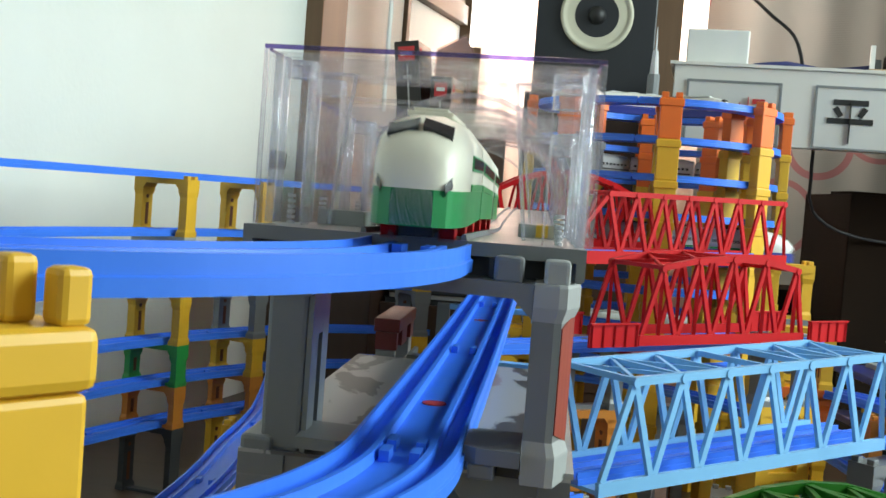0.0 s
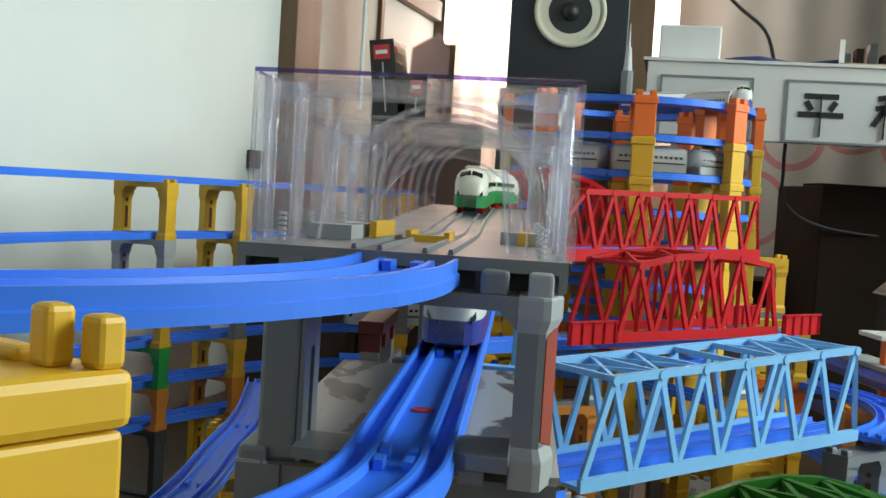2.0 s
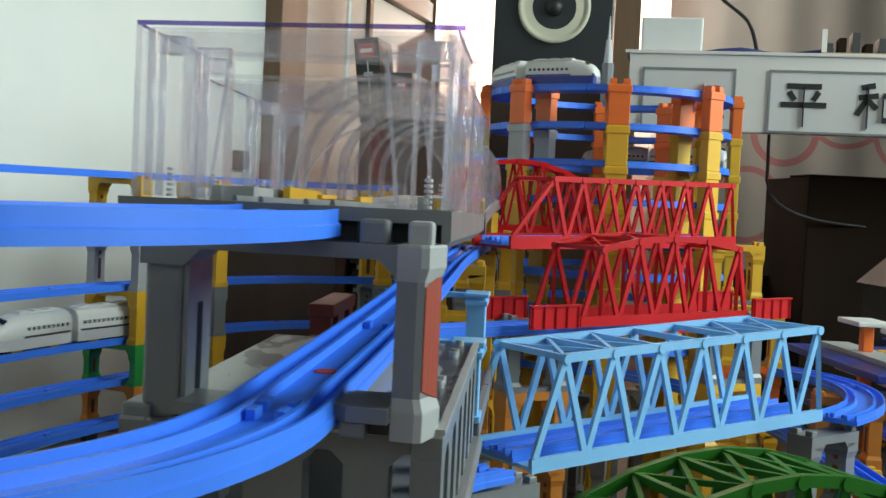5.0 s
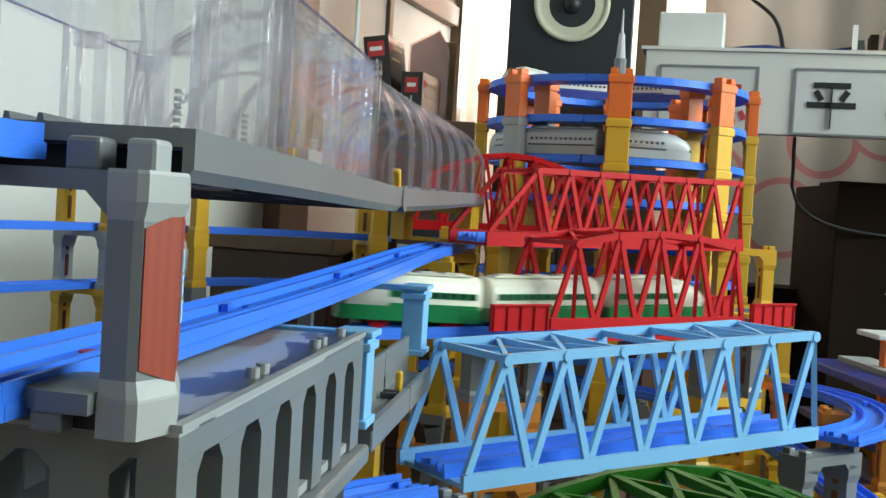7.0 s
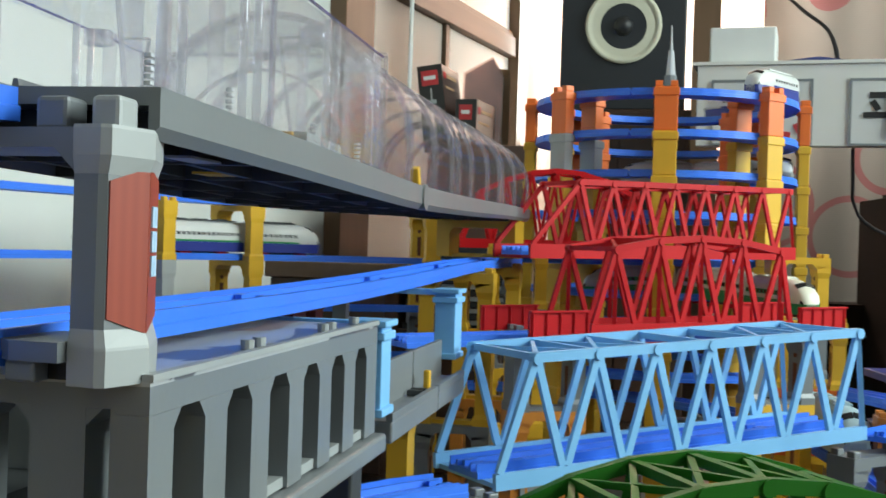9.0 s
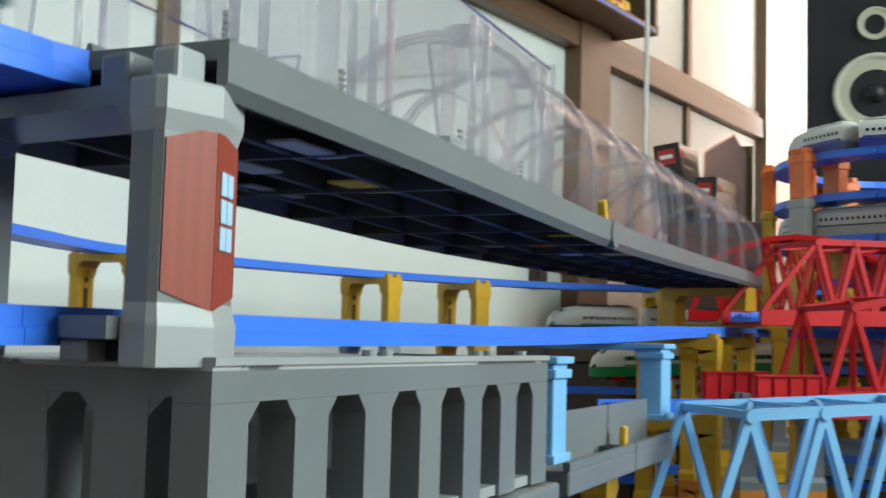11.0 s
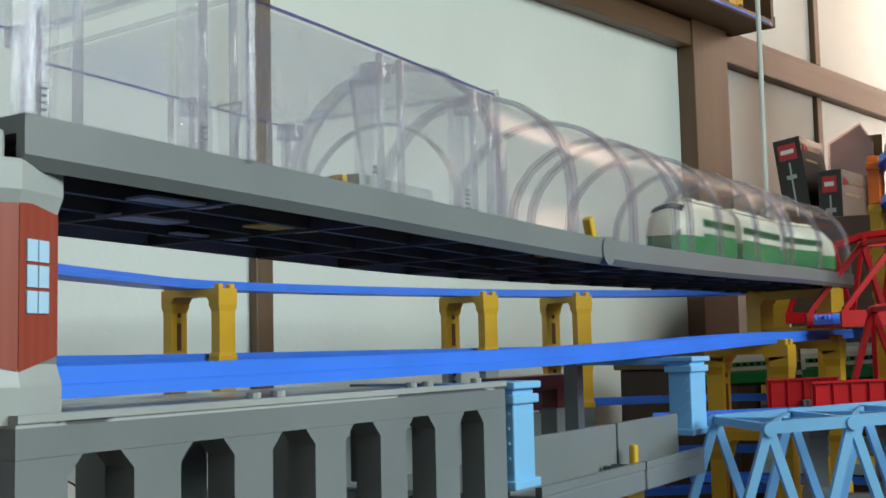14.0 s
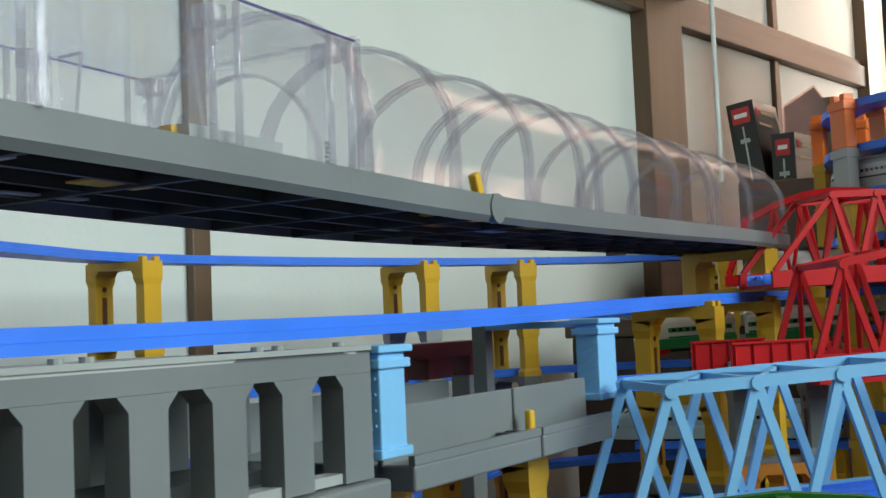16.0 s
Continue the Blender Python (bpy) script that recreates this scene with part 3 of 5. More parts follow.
part("film", prism(bmesh.new(), [(-0.056, 0), (0.056, 0), (0.058, 0.222), (0.028, 0.273), (-0.05, 0.228)], "y", -0.017, -0.0135), M_WRAP, pk)
part("back_card", boxed(0.03, 0.075, 0.02, 0.03, 0, 0.245), M_TAN, pk)

# ---- wall shelf with toy trucks, hanging cord ----
sh = thing("wall_shelf", (0, 0, 0), 0, "brown wooden wall shelf with toy trucks on it", "shelf", m=ROOM @ put(0, 0, 1.205))
part("bottom_board", boxed(0.0, 0.16, -3.0, 0.30, 0, 0.02, bevel=0.002), M_WOODH, sh)
part("end_board", boxed(0.0, 0.16, 0.285, 0.30, 0.02, 0.22), M_WOOD, sh)
part("top_board", boxed(0.0, 0.16, -3.0, 0.285, 0.20, 0.22), M_WOODH, sh)
part("edge_strip", boxed(0.161, 0.163, -3.0, 0.28, 0.004, 0.009), M_BLUE, sh, "blue edge strip")
part("bracket", boxed(0.13, 0.162, 0.301, 0.304, 0.0, 0.03), M_LGREY, sh, "small metal corner bracket")
for u in (-0.04, 0.13):
    tk = thing("toy_truck", (0, 0, 0), 0, "yellow toy truck with red lettering on the shelf", "toy truck", "trucks on the shelf", m=ROOM @ put(0.11, u, 1.225))
    part("cargo", boxed(-0.022, 0.022, -0.055, 0.02, 0.016, 0.062, bevel=0.003), M_YELLOW, tk)
    part("cab", boxed(-0.02, 0.02, 0.025, 0.062, 0.014, 0.05, bevel=0.006), M_YELLOW, tk)
    part("side_print", boxed(0.0221, 0.023, -0.04, 0.0, 0.03, 0.045), M_REDINK, tk)
    for yy in (-0.035, 0.04):
        for s in (-1, 1):
            part("wheel", rod(bmesh.new(), (s * 0.016, yy, 0.012), (s * 0.024, yy, 0.012), 0.012, 12), M_BLACK, tk)
cord = tagged(part("cord", rod(bmesh.new(), (-0.44, 2.95, 0.66), (-0.44, 2.95, 3.1), 0.006, 8), M_WHITE), "white cord hanging from the ceiling", "cord")

for k in range(9):
    mg = thing("magazine", (-0.24 + 0.006 * (k % 3), 2.53, FLOOR + 0.30 + k * 0.0125), 6 + 3 * (k % 2), "pale-edged magazine in a dark stack", "magazine", "stack of magazines")
    part("cover", boxed(-0.10, 0.10, -0.07, 0.07, 0.0095, 0.0120), M_INK, mg)
    part("page_block", boxed(-0.098, 0.098, -0.068, 0.068, 0.0, 0.0094), M_LGREY if k % 2 else M_DGREY, mg)
mc = thing("magazine_crate", (-0.24, 2.53, FLOOR), 6, "dark wooden crate under the stack of magazines", "crate")
part("body", boxed(-0.11, 0.11, -0.08, 0.08, 0, 0.2995, bevel=0.003), M_DWOOD, mc)

ch = thing("wooden_chest", (-0.47, 2.52, FLOOR), -11, "reddish-brown wooden chest behind the wall rails", "chest")
part("body", boxed(-0.13, 0.14, -0.11, 0.12, 0, 0.40, bevel=0.003), M_DWOOD, ch)
part("lid", boxed(-0.14, 0.15, -0.12, 0.13, 0.40, 0.435, bevel=0.003), M_WOODH, ch)
sk_ = thing("wall_socket", (0, 0, 0), 0, "small dark brown socket box on the white wall", "socket", m=ROOM @ put(0, -0.08, 0.512))
part("body", boxed(0.0, 0.022, -0.03, 0.03, -0.024, 0.024, bevel=0.003), M_DWOOD, sk_)
part("cover", boxed(0.022, 0.026, -0.024, 0.024, -0.018, 0.018, bevel=0.0015), M_BLACK, sk_)

# ================= the toy railway =================
# ---- upper deck with the clear station building and the clear tunnel ----
# centre line of the deck, and its half width
DECK = smooth_path([(-0.0435, 0.430, 0.4345), (-0.044, 0.58, 0.4325), (-0.0455, 0.73, 0.430), (-0.048, 0.87, 0.4285), (-0.052, 1.03, 0.430), (-0.055, 1.24, 0.4335), (-0.057, 1.46, 0.438), (-0.0575, 1.68, 0.4405)], 0.02)
HALF = 0.0735


def deck_slice(y0, y1):
    return [p for p in DECK if y0 - 1e-4 <= p.y <= y1 + 1e-4]


deck_t = thing("station_deck", (0, 0, 0), 0, "long grey plastic deck of the upper toy station", "toy station")
for y0, y1 in ((0.40, 0.735), (0.715, 1.066), (1.045, 1.385), (1.365, 1.69)):
    part("deck_plate", sweep(bmesh.new(), [(-HALF, -0.013), (-HALF, 0), (HALF, 0), (HALF, -0.013), (HALF - 0.004, -0.017), (HALF - 0.004, -0.006), (-HALF + 0.004, -0.006), (-HALF + 0.004, -0.017)], deck_slice(y0, y1)), M_GREY, deck_t)
# ribs beneath, in a darker grey that deepens the shade under the deck
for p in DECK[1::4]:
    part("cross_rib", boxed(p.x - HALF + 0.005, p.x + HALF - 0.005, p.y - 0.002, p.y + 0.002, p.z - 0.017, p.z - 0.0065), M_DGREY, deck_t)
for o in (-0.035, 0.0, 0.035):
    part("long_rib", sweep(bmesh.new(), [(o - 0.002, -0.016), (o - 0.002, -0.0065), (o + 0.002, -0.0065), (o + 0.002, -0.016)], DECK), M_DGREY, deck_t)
# track strips moulded on the deck
for o in (-0.0215, -0.010, 0.010, 0.0215):
    part("track_strip", sweep(bmesh.new(), [(o - 0.0013, 0.0002), (o - 0.0008, 0.0026), (o + 0.0008, 0.0026), (o + 0.0013, 0.0002)], DECK), M_GREY, deck_t)
for y0, y1, o in ((0.52, 0.60, -0.05), (0.60, 0.68, -0.052), (0.62, 0.70, 0.052)):
    part("platform_strip", sweep(bmesh.new(), [(o - 0.012, 0.0002), (o - 0.012, 0.008), (o + 0.012, 0.008), (o + 0.012, 0.0002)], deck_slice(y0, y1)), M_LGREY, deck_t)
part("yellow_strip", sweep(bmesh.new(), [(-0.037, 0.0003), (-0.037, 0.010), (-0.033, 0.010), (-0.033, 0.0003)], deck_slice(0.60, 0.72)), M_YELLOW, deck_t, "yellow platform edge")
bm = boxed(-0.058, -0.055, 0.585, 0.635, 0.4325, 0.4385)
box(bm, -0.036, -0.033, 0.585, 0.635, 0.4325, 0.4385); box(bm, -0.055, -0.036, 0.585, 0.590, 0.4325, 0.4365)
part("yellow_frame", bm, M_YELLOW, deck_t, "yellow stop frame between the rails")
part("yellow_plate", boxed(0.006, 0.013, 0.62, 0.67, 0.4325, 0.4395), M_YELLOW, deck_t)
lv = part("stop_lever", boxed(-0.003, 0.003, -0.0035, 0.0035, 0, 0.014, bevel=0.0012), M_YELLOW, deck_t, "yellow stop lever")
lv.matrix_basis = put(0.0225, 0.876, 0.4275, 22)
part("lever_boss", rod(bmesh.new(), (0.0264, 0.895, 0.4205), (0.0205, 0.895, 0.4205), 0.0095, 18), M_GREY, deck_t)
# printed stickers and openings seen beneath the deck
for x0, x1, y0, y1, m in ((-0.02, 0.012, 0.86, 0.93, M_YELLOW), (-0.06, -0.03, 0.87, 0.95, M_ORANGE), (-0.10, -0.07, 0.88, 0.96, M_LGREY), (-0.02, 0.01, 0.98, 1.03, M_YELLOW), (-0.06, -0.035, 0.98, 1.03, M_PALEBLUE), (-0.05, -0.035, 0.53, 0.57, M_LGREY), (-0.03, -0.012, 0.60, 0.64, M_YELLOW), (0.0, 0.012, 0.50, 0.54, M_LGREY), (-0.085, -0.07, 0.60, 0.65, M_LGREY)):
    part("sticker", boxed(x0, x1, y0, y1, 0.4165, 0.4175), m, deck_t)


def shell(bm, profile, path, thick=0.002):
    """A thin hollow sheet drawn along a path from an open profile."""
    n = len(profile)
    inner = [(u * (1 - thick / max(abs(u), 0.02)) if abs(u) > 1e-6 else u, v - thick) for u, v in profile]
    return sweep(bm, profile + inner[::-1], path)


station = thing("clear_station_building", (0, 0, 0), 0, "clear violet-tinted plastic station building, open at both ends", "toy building")
w2 = HALF - 0.0005
SX = -0.0430  # centre of the building


def post_channel(cx, y, z0, z1, s):
    """A hollow square corner post: two round edges, an inner sheet, a cap and a screw."""
    for k in (-1, 1):
        part("round_edge", rod(bmesh.new(), (cx + s * 0.0085, y + k * 0.0085, z0), (cx + s * 0.0085, y + k * 0.0085, z1), 0.0019, 10), M_GLASS, station, smooth=True)
    cp = part("inner_sheet", boxed(cx - s * 0.0075, cx - s * 0.0065, y - 0.0078, y + 0.0078, z0, z1 - 0.003), M_CLEARE, station)
    part("post_cap", rod(bmesh.new(), (cx, y, z1 - 0.010), (cx, y, z1 - 0.0025), 0.0078, 18), M_GLASS, station, smooth=False)
    sc = bmesh.new()
    for k in range(6):
        rod(sc, (cx, y, z0 + k * 0.0024), (cx, y, z0 + 0.0013 + k * 0.0024), 0.0019, 8)
    part("screw", sc, M_SILVER, cp, "small metal screw")


for y0, y1, TOP, ys in ((0.431, 0.535, 0.0765, (0.445, 0.522)), (0.536, 0.737, 0.0650, (0.640, 0.727))):
    path_b = [Vector((SX, p.y, p.z)) for p in deck_slice(y0 - 0.002, y1)]
    path_b[0].y, path_b[-1].y = y0, y1
    part("roof", sweep(bmesh.new(), [(-w2, TOP - 0.0018), (-w2, TOP), (w2, TOP), (w2, TOP - 0.0018)], path_b), M_CLEAR, station)
    for s in (-1, 1):
        part("side_pane", sweep(bmesh.new(), [(s * w2, 0.0005), (s * w2, TOP - 0.002), (s * (w2 - 0.0016), TOP - 0.002), (s * (w2 - 0.0016), 0.0005)], path_b), M_CLEAR, station)
        part("roof_edge", sweep(bmesh.new(), [(s * w2, TOP), (s * w2, TOP + 0.0010), (s * (w2 - 0.0012), TOP + 0.0010), (s * (w2 - 0.0012), TOP)], path_b), M_RIM, station)
    for p in (path_b[0], path_b[-1]):
        rim = M_RIM if p.y < 0.44 else M_CLEARE
        part("edge_rim", boxed(p.x - w2 - 0.0022, p.x + w2 + 0.0022, p.y - 0.0012, p.y + 0.0014, p.z + TOP + 0.0011, p.z + TOP + 0.0030, bevel=0.0004), rim, station, "violet edge of the clear plastic")
        for s in (-1, 1):
            part("side_rim", boxed(p.x + s * (w2 + 0.0003), p.x + s * (w2 + 0.0022), p.y - 0.0012, p.y + 0.0014, p.z, p.z + TOP + 0.0010), M_CLEARR, station, "pale violet edge of the clear plastic")
    for y in ys:
        z0 = min(path_b, key=lambda q: abs(q.y - y)).z + 0.0006
        for s in (-1, 1):
            post_channel(SX + s * (w2 - 0.0120), y, z0, z0 + TOP - 0.0006, s)
    # slanted inner panes between the posts
    y = ys[0] + 0.012
    z0 = path_b[0].z
    for s in (-1, 1):
        part("slanted_pane", prism(bmesh.new(), [(SX + s * 0.050, z0 + 0.001), (SX + s * 0.054, z0 + TOP - 0.006), (SX + s * 0.037, z0 + TOP - 0.006), (SX + s * 0.0455, z0 + 0.001)], "y", y, y + 0.0014), M_CLEAR, station)
        part("pane_edge", beam(bmesh.new(), (SX + s * 0.037, y + 0.0007, z0 + TOP - 0.006), (SX + s * 0.0455, y + 0.0007, z0 + 0.001), 0.0018, 0.0010), M_GLASS, station)
        part("pane_edge", beam(bmesh.new(), (SX + s * 0.054, y + 0.0007, z0 + TOP - 0.006), (SX + s * 0.037, y + 0.0007, z0 + TOP - 0.006), 0.0018, 0.0012), M_GLASS, station)
# end screen with the arched opening
back = Vector((SX, 0.737, 0.430))
ARCHED = [(0.054 * math.cos(radians(a)), 0.003 + 0.0545 * math.sin(radians(a))) for a in range(0, 91, 10)]
for s in (-1, 1):
    part("screen", prism(bmesh.new(), [(back.x + s * u, back.z + v) for u, v in [(w2 - 0.003, 0.001), (w2 - 0.003, 0.0625), (0.0, 0.0625)] + ARCHED[::-1] + [(0.054, 0.001)]], "y", back.y - 0.004, back.y - 0.0025), M_CLEAR, station)
    bm = prism(bmesh.new(), [(back.x + s * u, back.z + v) for u, v in ARCHED + [(u * 0.97, v * 0.97) for u, v in ARCHED][::-1]], "y", back.y - 0.0090, back.y - 0.0045)
    part("arch_band", bm, M_CLEARR, station)

tunnel = thing("clear_tunnel", (0, 0, 0), 0, "clear plastic arched toy tunnel with moulded ribs", "toy tunnel")
AW = 0.070
ARCH = [(-AW, 0.0006), (-AW, 0.030)] + [(-AW * math.cos(radians(a)), 0.030 + 0.063 * math.sin(radians(a))) for a in range(15, 180, 15)] + [(AW, 0.030), (AW, 0.0006)]
part("vault", shell(bmesh.new(), ARCH, deck_slice(0.738, 1.68)), M_VAULT, tunnel, smooth=True)
RIBS = (0.749, 0.846, 0.951, 1.043, 1.078, 1.155, 1.27, 1.37, 1.40, 1.52, 1.668)
for y in RIBS:
    i = min(range(len(DECK) - 1), key=lambda k: abs(DECK[k].y - y))
    d = (DECK[i + 1] - DECK[i]).normalized()
    c = DECK[i] + d * ((y - DECK[i].y) / d.y)
    out = [(u * 1.035, v + (0.0025 if v > 0.02 else 0)) for u, v in ARCH]
    for o in (-0.004, 0.004):
        part("rib", sweep(bmesh.new(), out + [(u * 0.985, v - 0.0005) for u, v in ARCH][::-1], [c + d * (o - 0.0012), c + d * (o + 0.0012)]), M_CLEARR, tunnel, smooth=False)

# ---- the grey gate that carries the deck ----
gate = thing("station_gate", (0, 0, 0), 0, "grey plastic station gate with a brick-red printed post", "toy gate")
PLAN = [(0.0095, 0.4105), (0.0185, 0.4100), (0.0215, 0.4113), (0.0265, 0.4302), (0.0202, 0.4500), (0.0095, 0.4500)]


def column(bm, levels, cx=0.0095, cy=0.431):
    """A post of the plan's outline through (height, widening) levels."""
    rings = [[bm.verts.new((cx + (x - cx) * (1 + g), cy + (y - cy) * (1 + g * 0.5), z)) for x, y in PLAN] for z, g in levels]
    n = len(PLAN)
    for a, b in zip(rings, rings[1:]):
        for k in range(n):
            bm.faces.new((a[k], a[(k + 1) % n], b[(k + 1) % n], b[k]))
    bm.faces.new(rings[0]); bm.faces.new(rings[-1])
    return bm


part("post", column(bmesh.new(), [(0.352, 0.0), (0.408, 0.0)]), M_GREY, gate)
part("post_foot", column(bmesh.new(), [(0.3375, 0.12), (0.3490, 0.13), (0.3500, 0.12), (0.3575, -0.04)]), M_LGREY, gate)
part("post_head", column(bmesh.new(), [(0.4030, -0.04), (0.4105, 0.14), (0.4190, 0.14), (0.4202, 0.11)]), M_LGREY, gate)
# printed plates on the two outer faces
A, B, C = Vector((0.0216, 0.4118, 0)), Vector((0.0266, 0.4303, 0)), Vector((0.0204, 0.4496, 0))
for p, q, zs in ((A, B, ((0.3590, 0.3535), (0.4025, 0.4080))), (B, C, ((0.3535, 0.3585), (0.4080, 0.4045)))):
    bm = bmesh.new()
    n = Vector((q.y - p.y, p.x - q.x, 0)).normalized() * 0.0006
    vs = [p + n + Vector((0, 0, zs[0][0])), q + n + Vector((0, 0, zs[0][1])), q + n + Vector((0, 0, zs[1][1])), p + n + Vector((0, 0, zs[1][0]))]
    front_v = [bm.verts.new(v) for v in vs]; back_v = [bm.verts.new(v - n * 0.9) for v in vs]
    bm.faces.new(front_v); bm.faces.new(back_v[::-1])
    for i in range(4):
        bm.faces.new((front_v[i], back_v[i], back_v[(i + 1) % 4], front_v[(i + 1) % 4]))
    part("brick_plate", bm, M_BRICK, gate, "brick-red printed plate")
d = (C - B).normalized(); n = Vector((d.y, -d.x, 0))
for i in range(3):
    for j in range(2):
        bm = bmesh.new()
        a = B + n * 0.0010 + d * (0.0032 + j * 0.0060) + Vector((0, 0, 0.3755 + i * 0.0082))
        beam(bm, a, a + d * 0.0054, 0.0006, 0.0070)
        part("printed_pane", bm, M_PALEBLUE, gate, "pale blue printed window")
# far post: a deep hollow leg with a slotted inner face
part("far_post", boxed(-0.1040, -0.0860, 0.414, 0.452, 0.3375, 0.414, bevel=0.002), M_GREY, gate)
part("far_post_panel", boxed(-0.0858, -0.0835, 0.4145, 0.4285, 0.3375, 0.414), M_GREY, gate)
part("far_post_panel", boxed(-0.0858, -0.0835, 0.4375, 0.4515, 0.3375, 0.414), M_GREY, gate)
part("far_post_panel", boxed(-0.0858, -0.0835, 0.4287, 0.4373, 0.388, 0.414), M_GREY, gate)
# black plate that paints the shade inside the slot
part("far_slot", boxed(-0.0859, -0.0857, 0.4287, 0.4373, 0.3375, 0.3878), M_BLACK, gate)
part("far_shoe", boxed(-0.1120, -0.0980, 0.410, 0.456, 0.3300, 0.3440, bevel=0.002), M_GREY, gate)
part("far_pad", prism(bmesh.new(), [(-0.0855, 0.402), (-0.068, 0.402), (-0.0605, 0.407), (-0.058, 0.415), (-0.058, 0.430), (-0.064, 0.438), (-0.0855, 0.438)], "z", 0.3425, 0.3475), M_GREY, gate)
part("near_pad", prism(bmesh.new(), [(0.0090, 0.404), (-0.009, 0.404), (-0.0145, 0.408), (-0.0155, 0.416), (-0.0155, 0.440), (-0.010, 0.446), (0.0090, 0.446)], "z", 0.3450, 0.3515), M_GREY, gate)
part("near_shoe", boxed(-0.0120, -0.0010, 0.4065, 0.444, 0.3380, 0.3448, bevel=0.001), M_GREY, gate)
# black block in place of the shaded hollow under the foot
part("shoe_hole", boxed(-0.0008, 0.0090, 0.415, 0.440, 0.3385, 0.3446), M_BLACK, gate, "black block for the shade in the foot's gap")
part("lintel", prism(bmesh.new(), [(-0.106, 0.4195), (0.0093, 0.4195), (0.0093, 0.4050), (0.0010, 0.4130), (-0.078, 0.4130), (-0.0855, 0.4055), (-0.106, 0.4055)], "y", 0.4115, 0.4490), M_GREY, gate)
for x0, x1 in ((-0.0985, -0.0865), (-0.0815, -0.0700), (-0.0078, 0.0046), (0.0130, 0.0238)):
    part("lug", boxed(x0, x1, 0.4135, 0.4275, 0.4185, 0.4300, bevel=0.0018), M_LGREY if x0 > 0 else M_GREY, gate)
# the station end and its gate stand a little askew to the line
for top_ in (gate, station):
    for ob in [c for c in top_.children] + [g for c in top_.children for g in c.children]:
        for v in ob.data.vertices:
            x, y = v.co.x / K, v.co.y / K
            v.co.y += K * 0.13 * (0.03 - x) * min(max((0.72 - y) / 0.28, 0), 1)

# ---- grey viaduct building under the gate ----
via = thing("viaduct", (0, 0, 0), 0, "grey plastic toy viaduct with a row of tall openings", "toy viaduct")
VX, VZ0, VZ1 = 0.031, 0.2745, 0.3375
OPEN = [(0.447, 0.475), (0.497, 0.525), (0.547, 0.574), (0.595, 0.621), (0.642, 0.667), (0.689, 0.714)]


def arcade(x0, x1):
    edges = [0.427] + [v for o in OPEN for v in o] + [0.738]
    for k, (a, b) in enumerate(zip(edges[::2], edges[1::2])):
        out = [(a, VZ0), (b, VZ0), (b, 0.3205)] + ([(b + 0.006, 0.3269)] if b < 0.73 else [(b, 0.3269)]) + ([(a - 0.006, 0.3269)] if a > 0.43 else [(a, 0.3269)]) + [(a, 0.3205)]
        part("wall_pier", prism(bmesh.new(), out, "x", x0, x1), M_GREY, via)
    part("wall_beam", boxed(x0, x1, 0.427, 0.738, 0.327, VZ1 - 0.001), M_GREY, via)


arcade(VX - 0.0135, VX)
arcade(-0.112, -0.092)
part("top_plate", boxed(-0.112, VX, 0.427, 0.738, VZ1 - 0.001, VZ1 + 0.0005), M_WORN, via, "worn grey top plate with scuffed patches")
part("edge_lip", boxed(VX - 0.003, VX + 0.001, 0.427, 0.738, VZ1 + 0.0005, VZ1 + 0.003), M_LGREY, via)
for y in (0.435, 0.55, 0.565, 0.665, 0.68, 0.728):
    part("stud", rod(bmesh.new(), (VX - 0.012, y, VZ1), (VX - 0.012, y, VZ1 + 0.005), 0.003, 10), M_LGREY, via)
part("sill_plate", boxed(-0.118, VX + 0.006, 0.425, 0.745, VZ0 - 0.012, VZ0 - 0.001, bevel=0.002), M_GREY, via)
for x0, x1 in ((-0.0915, -0.080), (-0.056, -0.030), (-0.012, 0.008)):
    part("front_leg", boxed(x0, x1, 0.4285, 0.446, VZ0, 0.3285), M_GREY, via)
bm = boxed(-0.0915, 0.0172, 0.4285, 0.446, 0.3285, VZ1 - 0.0012)
for c, s in ((-0.080, 1), (-0.056, -1), (-0.030, 1), (-0.012, -1), (0.008, 1)):
    part("bracket", prism(bmesh.new(), [(c, 0.3284), (c + s * 0.006, 0.3284), (c, 0.3225)], "y", 0.4287, 0.4458), M_GREY, via)
part("front_beam", bm, M_GREY, via)
part("inner_rail", boxed(-0.062, -0.018, 0.43, 0.735, VZ0 - 0.001, VZ0 + 0.006), M_DGREY, via)
for s in (0.445, 0.60, 0.72):
    for x in (-0.105, 0.012):
        t = thing("pier", (x, s, FLOOR), 90, "dark grey plastic pier under the viaduct", "toy pier", "piers")
        part("body", boxed(-0.012, 0.012, -0.014, 0.014, 0, VZ0 - 0.012 - FLOOR, bevel=0.002), M_DGREY, t)

for y0, y1 in OPEN:
    part("sill_notch", prism(bmesh.new(), [(y0 - 0.004, VZ0 + 0.0002), (y1 + 0.004, VZ0 + 0.0002), (y1, VZ0 + 0.005), (y0, VZ0 + 0.005)], "x", VX - 0.012, VX - 0.002), M_LGREY, via)

